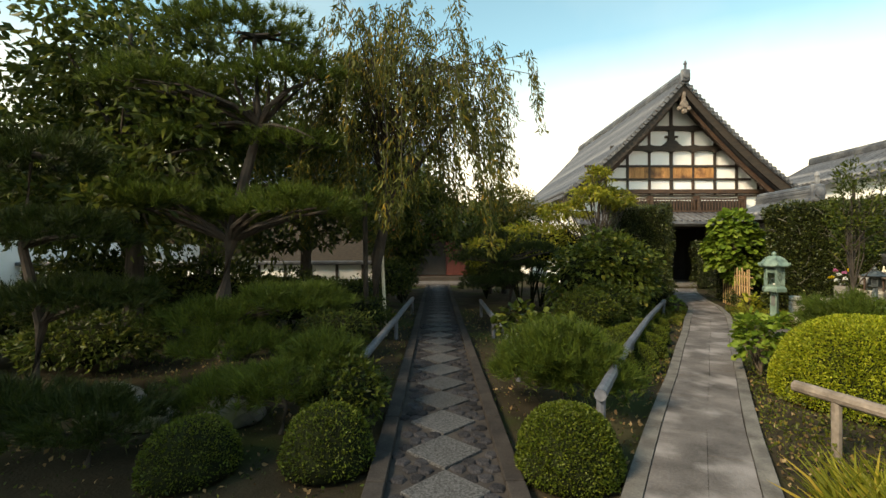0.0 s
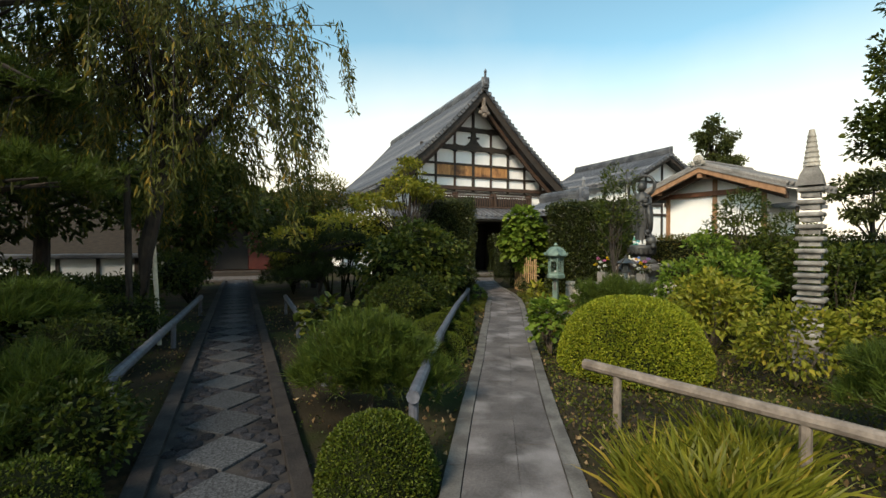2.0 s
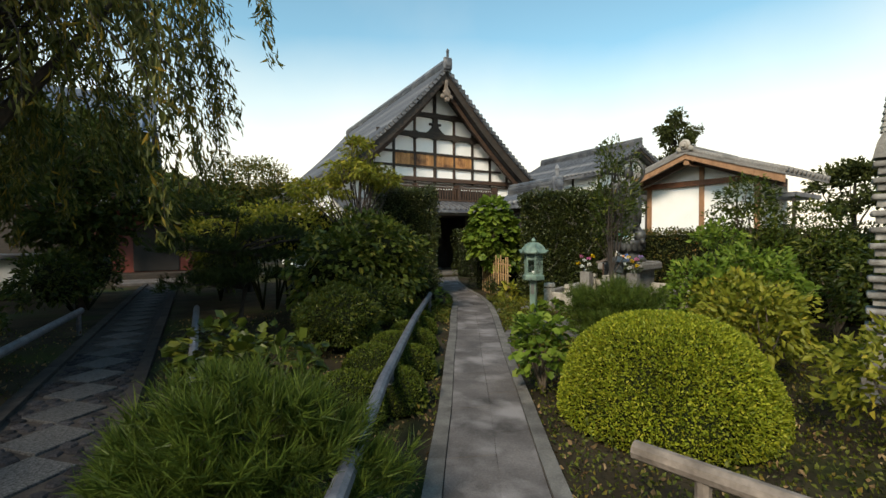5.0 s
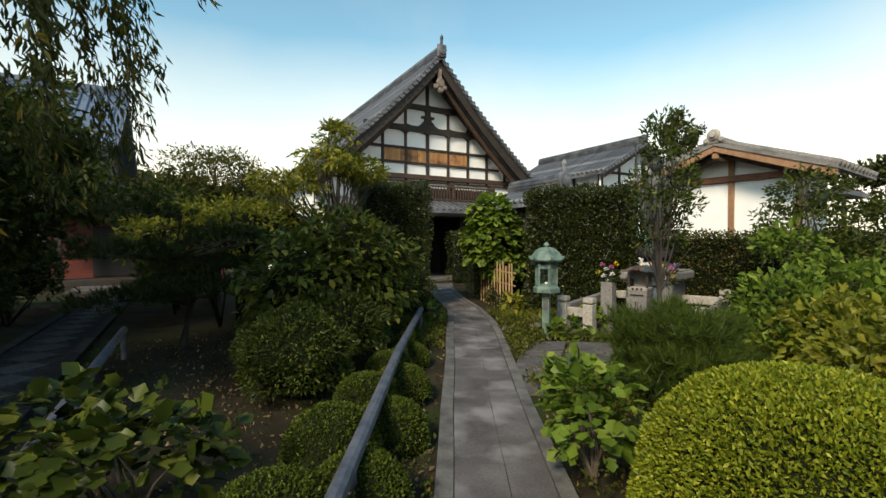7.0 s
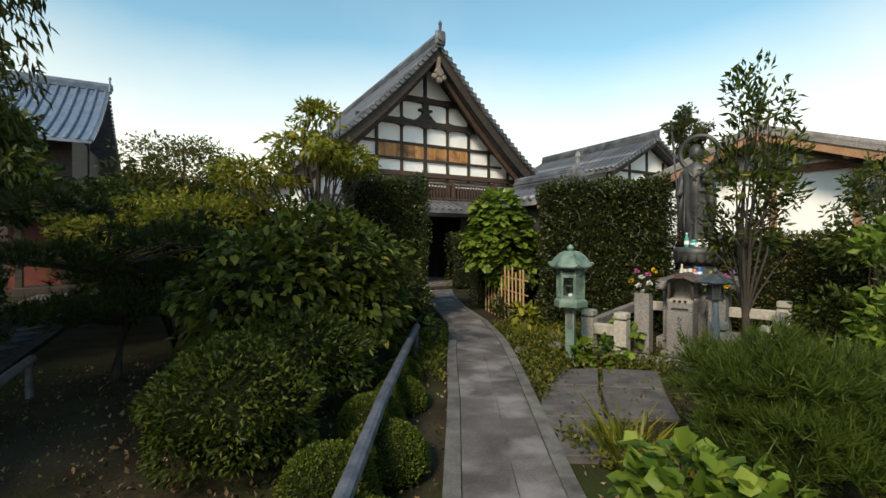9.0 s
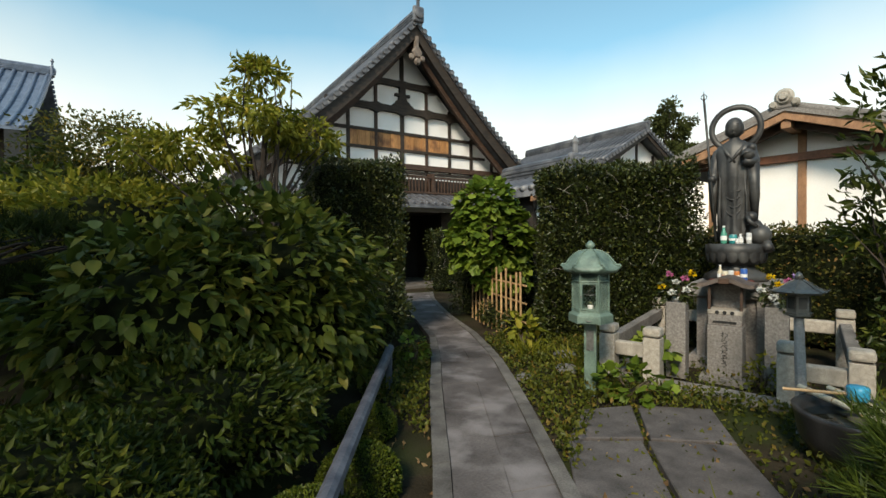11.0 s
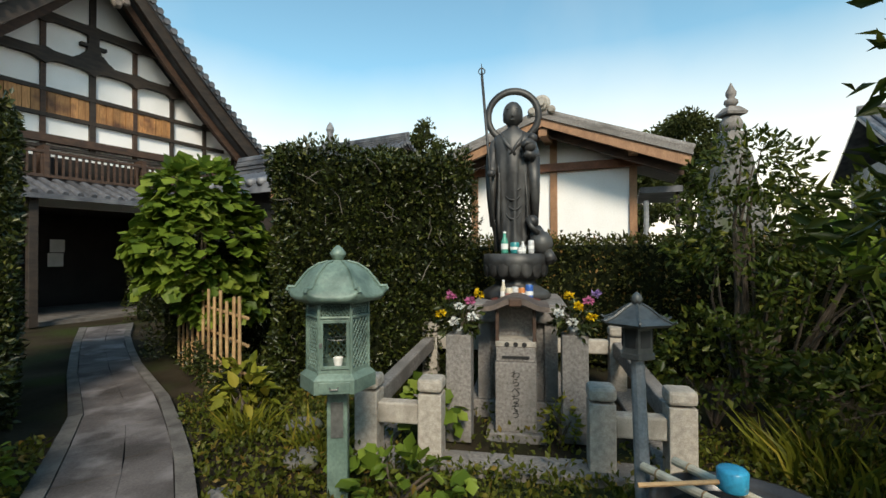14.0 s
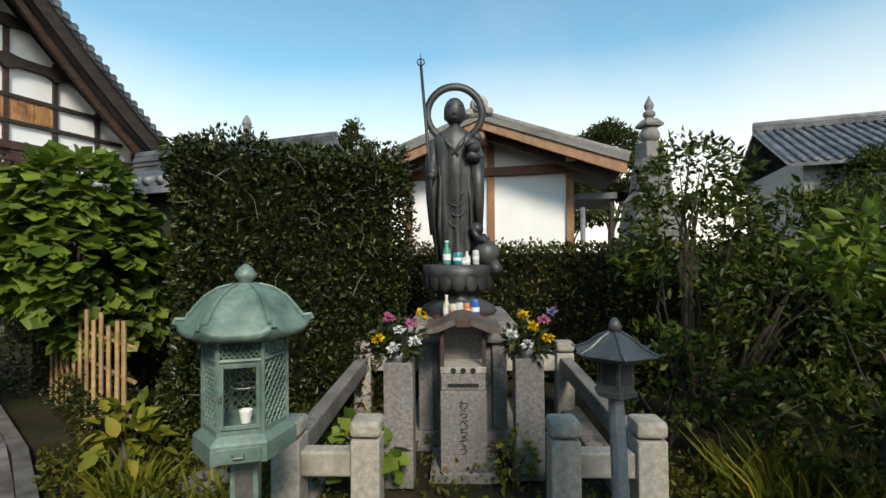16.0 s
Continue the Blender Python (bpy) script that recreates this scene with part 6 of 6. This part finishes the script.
# shade trees closing the left side; the last one is unseen, added to cast shade
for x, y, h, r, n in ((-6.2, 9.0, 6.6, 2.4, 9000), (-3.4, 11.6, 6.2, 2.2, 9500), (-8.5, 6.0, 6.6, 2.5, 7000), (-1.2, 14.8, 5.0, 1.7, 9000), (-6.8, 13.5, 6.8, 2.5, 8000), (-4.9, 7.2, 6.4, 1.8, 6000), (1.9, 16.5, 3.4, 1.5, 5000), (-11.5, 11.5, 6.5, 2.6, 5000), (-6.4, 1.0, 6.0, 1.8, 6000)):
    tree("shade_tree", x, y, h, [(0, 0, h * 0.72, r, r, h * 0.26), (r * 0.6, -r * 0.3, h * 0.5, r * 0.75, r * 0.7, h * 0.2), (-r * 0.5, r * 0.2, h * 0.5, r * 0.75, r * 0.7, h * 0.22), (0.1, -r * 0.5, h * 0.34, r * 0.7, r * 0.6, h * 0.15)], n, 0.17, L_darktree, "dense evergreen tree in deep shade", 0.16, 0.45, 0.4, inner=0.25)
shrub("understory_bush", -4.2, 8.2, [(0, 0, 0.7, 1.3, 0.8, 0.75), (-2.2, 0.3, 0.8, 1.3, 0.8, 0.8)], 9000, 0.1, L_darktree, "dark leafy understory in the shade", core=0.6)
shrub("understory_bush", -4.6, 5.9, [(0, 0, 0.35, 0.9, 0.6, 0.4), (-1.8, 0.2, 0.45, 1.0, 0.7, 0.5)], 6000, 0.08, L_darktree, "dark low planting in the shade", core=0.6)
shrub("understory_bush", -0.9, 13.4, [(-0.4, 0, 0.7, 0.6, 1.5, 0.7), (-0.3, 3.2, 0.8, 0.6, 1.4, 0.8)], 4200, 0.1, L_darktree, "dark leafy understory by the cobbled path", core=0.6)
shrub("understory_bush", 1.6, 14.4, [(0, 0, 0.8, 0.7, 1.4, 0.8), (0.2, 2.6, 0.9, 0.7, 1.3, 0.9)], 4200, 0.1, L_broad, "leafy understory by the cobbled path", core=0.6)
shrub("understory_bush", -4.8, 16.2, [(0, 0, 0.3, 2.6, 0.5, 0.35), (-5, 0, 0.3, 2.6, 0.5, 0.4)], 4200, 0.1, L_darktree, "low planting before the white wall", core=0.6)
tree("red_maple", -1.9, 17.2, 3.0, [(0, 0, 2.2, 0.8, 0.7, 0.45)], 1500, 0.1, L_rose, "small maple with reddening leaves", 0.06)
tree("crape_myrtle", -3.2, 24, 6.4, [(0, 0, 5.2, 1.5, 1.3, 1.0), (0.6, -0.3, 4.0, 1.3, 1.2, 0.9), (-0.8, 0, 3.6, 1.3, 1.2, 0.9)], 3600, 0.16, L_darktree, "tall crape myrtle near the far hall", 0.12)
tree("garden_tree", 2.5, 16.6, 4.3, [(0, 0, 3.2, 1.5, 1.3, 0.75), (-0.9, 0.1, 2.6, 1.1, 1.0, 0.7), (0.9, 0.2, 2.7, 1.1, 1.0, 0.7)], 9000, 0.09, L_willow, "broad round-crowned garden tree with fine yellow-green leaves", 0.12, 0.4, 0.2, inner=0.5, clumps=46)
# right-hand beds
shrub("hosta", 7.52, 10.62, [(0, 0, 0.2, 0.22, 0.18, 0.2), (0.2, 0.3, 0.24, 0.18, 0.2, 0.2)], 120, 0.14, L_yellow, "yellowing broad-leaved hosta before the bamboo fence", lobed="ovate", wild=0.5, droop=0.35)
shrub("low_bush", 7.95, 11.2, [(0, 0, 0.2, 0.3, 0.5, 0.24), (0.3, 0.9, 0.22, 0.3, 0.5, 0.26)], 2200, 0.05, L_hedge, "low dark planting along the foot of the bamboo fence", core=0.6)
shrub("leafy_shrub", 6.2, 4.6, [(0, 0, 0.55, 0.6, 0.5, 0.5), (0.6, 0.5, 0.6, 0.5, 0.5, 0.5)], 2600, 0.09, L_yellow, "loose yellow-green garden shrub", aspect=0.5, droop=0.3)
shrub("leafy_shrub", 7.6, 5.3, [(0, 0, 0.75, 0.6, 0.6, 0.6), (-0.7, 0.3, 0.7, 0.5, 0.5, 0.55)], 2400, 0.10, L_bright, "loose green garden shrub", aspect=0.5, droop=0.3)
shrub("leafy_shrub", 5.5, 3.2, [(0, 0, 0.45, 0.55, 0.5, 0.42), (0.7, -0.5, 0.5, 0.55, 0.5, 0.45)], 2600, 0.08, L_yellow, "loose yellow-green garden shrub", droop=0.3)
shrub("leafy_shrub", 7.0, 2.4, [(0, 0, 0.8, 0.7, 0.6, 0.6), (-0.6, -0.2, 0.7, 0.6, 0.5, 0.5), (0.5, 0.2, 1.15, 0.5, 0.5, 0.4)], 3200, 0.1, L_yellow, "large yellow-leaved garden shrub", droop=0.35)
shrub("leafy_shrub", 8.8, 4.3, [(0, 0, 0.8, 0.8, 0.7, 0.7), (0.4, -0.9, 0.7, 0.7, 0.6, 0.6)], 3000, 0.09, L_broad, "dense green garden shrub by the hedge", droop=0.3)
shrub("leafy_shrub", 9.3, 7.0, [(0, 0, 0.5, 0.5, 0.5, 0.5), (-0.3, -0.9, 0.4, 0.6, 0.5, 0.4)], 2200, 0.08, L_broad, "green undergrowth beside the shrine", droop=0.2)
shrub("tall_shrub", 9.9, 6.7, [(0, 0, 1.55, 0.75, 0.7, 0.6), (0.1, 0, 2.2, 0.5, 0.5, 0.42), (-0.3, -0.6, 1.1, 0.6, 0.6, 0.5), (0.2, -0.9, 1.6, 0.6, 0.6, 0.5)], 5200, 0.085, L_broad, "tall loose green shrub beside the shrine", droop=0.3, aspect=0.42)
shrub("tall_shrub", 9.6, 5.2, [(0, 0, 1.0, 0.7, 0.7, 0.6)], 1800, 0.085, L_broad, "green shrub before the hedge", droop=0.3)
tree("young_tree", 6.16, 6.44, 3.0, [(0, 0, 2.05, 0.50, 0.40, 0.5), (0.1, 0.1, 1.6, 0.4, 0.36, 0.3), (-0.15, -0.1, 2.55, 0.22, 0.22, 0.36), (0.3, -0.05, 2.6, 0.18, 0.18, 0.34)], 2000, 0.07, L_broad, "slender young evergreen tree", 0.035, 0.33, -0.5, inner=0.2, clumps=16)
tree("young_tree", 8.1, 6.1, 1.9, [(0, 0, 1.45, 0.4, 0.4, 0.32)], 420, 0.1, L_bright, "thin young tree with light leaves", 0.02, 0.5, 0.2)
tree("garden_tree", 8.4, 3.3, 5.4, [(0, 0, 3.9, 0.8, 0.8, 0.9), (0.2, 0.1, 3.0, 0.8, 0.8, 0.6), (0, 0, 4.9, 0.5, 0.5, 0.5)], 5200, 0.09, L_broad, "dense green tree at the garden's edge", 0.1)
tree("garden_tree", 10.6, 3.6, 4.3, [(0, 0, 3.1, 0.75, 0.7, 0.7), (0.1, 0, 3.9, 0.5, 0.5, 0.4), (-0.3, 0.2, 2.3, 0.6, 0.6, 0.4)], 3400, 0.11, L_broad, "leafy tree rising above the hedge", 0.07)
tree("young_tree", 9.2, 3.9, 3.2, [(0, 0, 2.5, 0.3, 0.3, 0.6)], 420, 0.08, L_willow, "thin sapling with pale leaves", 0.02, 0.3, -0.4, inner=0.1)
tree("far_conifer", 34.5, 25, 11.5, [(0, 0, 9.6, 1.6, 1.6, 1.3), (0.3, 0, 7.6, 2.3, 2.2, 1.3), (-0.4, 0, 6.0, 2.4, 2.4, 1.3), (0, 0, 11, 0.7, 0.7, 0.8)], 14000, 0.28, L_far, "distant dark conifer above the roofs", 0.25, 0.4)
tree("far_tree", 28.7, 7.3, 8.4, [(0, 0, 6.6, 1.9, 1.9, 1.5), (0.4, 0.3, 5.0, 2.0, 2.0, 1.2)], 15000, 0.2, L_far, "distant round-crowned green tree", 0.2)
tree("far_tree", 24.5, -1.0, 5.4, [(0, 0, 3.9, 1.8, 1.6, 1.2), (-0.6, 1.2, 3.0, 1.5, 1.5, 1.0)], 4200, 0.18, L_darktree, "dark tree before the neighbouring house", 0.15)
tree("far_tree", 19.5, 8.5, 4.4, [(0, 0, 3.0, 1.3, 1.2, 1.0)], 2600, 0.18, L_far, "leafy tree beyond the white storehouse", 0.12)
# iris-like blades
for x, y, n, ln, rr in ((2.62, 2.05, 850, 0.36, 0.48), (3.35, 2.3, 260, 0.4, 0.4), (5.2, 6.75, 60, 0.42, 0.16), (8.6, 6.3, 260, 0.42, 0.5), (7.35, 9.6, 70, 0.3, 0.25), (7.35, 10.35, 90, 0.3, 0.18)):
    t = thing("grass_clump", x, y, 0, 0, "clump of long arching green and yellow blades", "grass", "grass clumps")
    a, r = rng.uniform(0, 6.283, n), np.sqrt(rng.uniform(0, 1, n)) * rr
    p = np.stack([np.cos(a) * r, np.sin(a) * r, np.full(n, -0.02)], 1)
    d = unit(np.stack([np.cos(a) * 0.35, np.sin(a) * 0.35, np.ones(n)], 1) + rng.normal(size=(n, 3)) * 0.22)
    side = unit(np.cross(d, rng.normal(size=(n, 3)))) * 0.009
    L = ln * rng.uniform(0.5, 1.1, (n, 1))
    bend = unit(d * np.array([1, 1, 0]) + 1e-6) * L * 0.22
    v = np.stack([p - side, p + side, p + d * L * 0.6 + side, p + d * L * 0.6 - side, p + d * L + bend], 1).reshape(-1, 3)
    b = np.arange(n)[:, None] * 5
    raw_mesh("tuft", v, np.concatenate([b + [0, 1, 2], b + [0, 2, 3], b + [3, 2, 4]]), L_grass, t)


def scatter(name, n, x0, x1, y0, y1, size, material, label, height=0.1, keep=None):
    p = np.stack([rng.uniform(x0, x1, n), rng.uniform(y0, y1, n), rng.uniform(-0.03, height, n)], 1)
    line = np.array(PATH_L), np.array(PATH_R)
    lx, rx = np.interp(p[:, 1], line[0][:, 1], line[0][:, 0]), np.interp(p[:, 1], line[1][:, 1], line[1][:, 0])
    ok = ((p[:, 0] < lx - 0.02) | (p[:, 0] > rx + 0.02)) & (np.abs(p[:, 0] - 0.06) > 0.55)
    if keep is not None:
        ok &= keep(p)
    p = p[ok]
    v, f = leaf_arrays(p, np.repeat([[0, 0, 0.7]], len(p), 0), size, 0.6, 0, 1.0)
    return tagged(raw_mesh(name, v, f, material), label, "ground cover", kind="stuff")


def off_paving(p):
    return ~((p[:, 0] + p[:, 1] > 12.35) & (p[:, 0] + p[:, 1] < 15.25) & (np.abs(p[:, 1] - p[:, 0] - 1.7 + (p[:, 0] - 5.2) * 0.35) < 0.85)) | (p[:, 2] < 0.0)


def weed_bed(p):
    u, d = (p[:, 0] - OX) * 0.309 - (p[:, 1] - OY) * 0.951, (p[:, 0] - OX) * 0.951 + (p[:, 1] - OY) * 0.309
    return off_paving(p) & ~((np.abs(u) < 1.1) & (d > -0.15) & (d < 1.9) & ((p[:, 0] * 37) % 1 < 0.85))


scatter("weeds", 30000, 4.9, 9.0, 6.0, 11.5, 0.05, L_weed, "low weeds and clover in the shrine bed", 0.11, weed_bed)
scatter("weeds", 26000, 2.6, 9.5, 0.3, 6.2, 0.035, L_weed, "low weeds under the shrubs", 0.12)
scatter("fallen_leaves", 2600, 1.6, 6.5, 0.8, 9.0, 0.045, L_litter, "dry fallen leaves on soil", 0.004)
scatter("fallen_leaves", 2600, -4.0, 3.5, 2.0, 12.0, 0.045, L_litter, "dry fallen leaves in the shade", 0.004)
scatter("moss_plants", 9000, -4.5, 4.5, 2.2, 12.0, 0.03, L_darktree, "low ground cover in the shade", 0.04)
shrub("ivy_patch", 7.05, 8.66, [(0, 0, 0.12, 0.28, 0.4, 0.16)], 90, 0.12, L_bright, "low broad-leaved weed at the lantern's foot", lobed=True, wild=0.4)
shrub("ivy_patch", 7.9, 8.95, [(0, 0, 0.25, 0.22, 0.2, 0.18)], 60, 0.12, L_bright, "green plant inside the stone fence", lobed=True, wild=0.4)
shrub("ivy_patch", 8.35, 8.05, [(0, 0, 0.16, 0.16, 0.14, 0.2)], 120, 0.06, L_yellow, "yellowing plant at the shrine's foot", wild=0.6)
shrub("ivy_patch", 5.8, 10.75, [(0, 0, 0.22, 0.15, 0.17, 0.2)], 45, 0.09, L_bright, "broad-leaved plant at the path's edge", lobed=True, wild=0.4)
# wooded hill far off
bm = bmesh.new()
for k, (hx, hy, hw, hh) in enumerate(((-30, 190, 70, 26), (40, 210, 80, 24), (-110, 170, 70, 30), (130, 190, 70, 18))):
    bmesh.ops.create_icosphere(bm, subdivisions=4, radius=1.0, matrix=Matrix.LocRotScale((hx, hy, -1), None, (hw, 30, hh)))
hill = part("backdrop", bm, M_soil)
tagged(hill, "low wooded hill in the distance", "hill", kind="structure")
arrs = []
for hx, hy, hw, hh in ((-30, 190, 70, 26), (40, 210, 80, 24), (-110, 170, 70, 30), (130, 190, 70, 18)):
    d = unit(rng.normal(size=(5000, 3)))
    d = d[(d[:, 2] > 0) & (d[:, 1] < 0.3)]
    arrs.append(leaf_arrays(np.array([hx, hy, -1]) + d * np.array([hw, 30, hh]), d, 3.2, 0.8, 0, 1.0))
tagged(raw_mesh("hill_woods", *join_arrays(arrs), L_far), "woods covering a distant hill", "woods", kind="stuff")
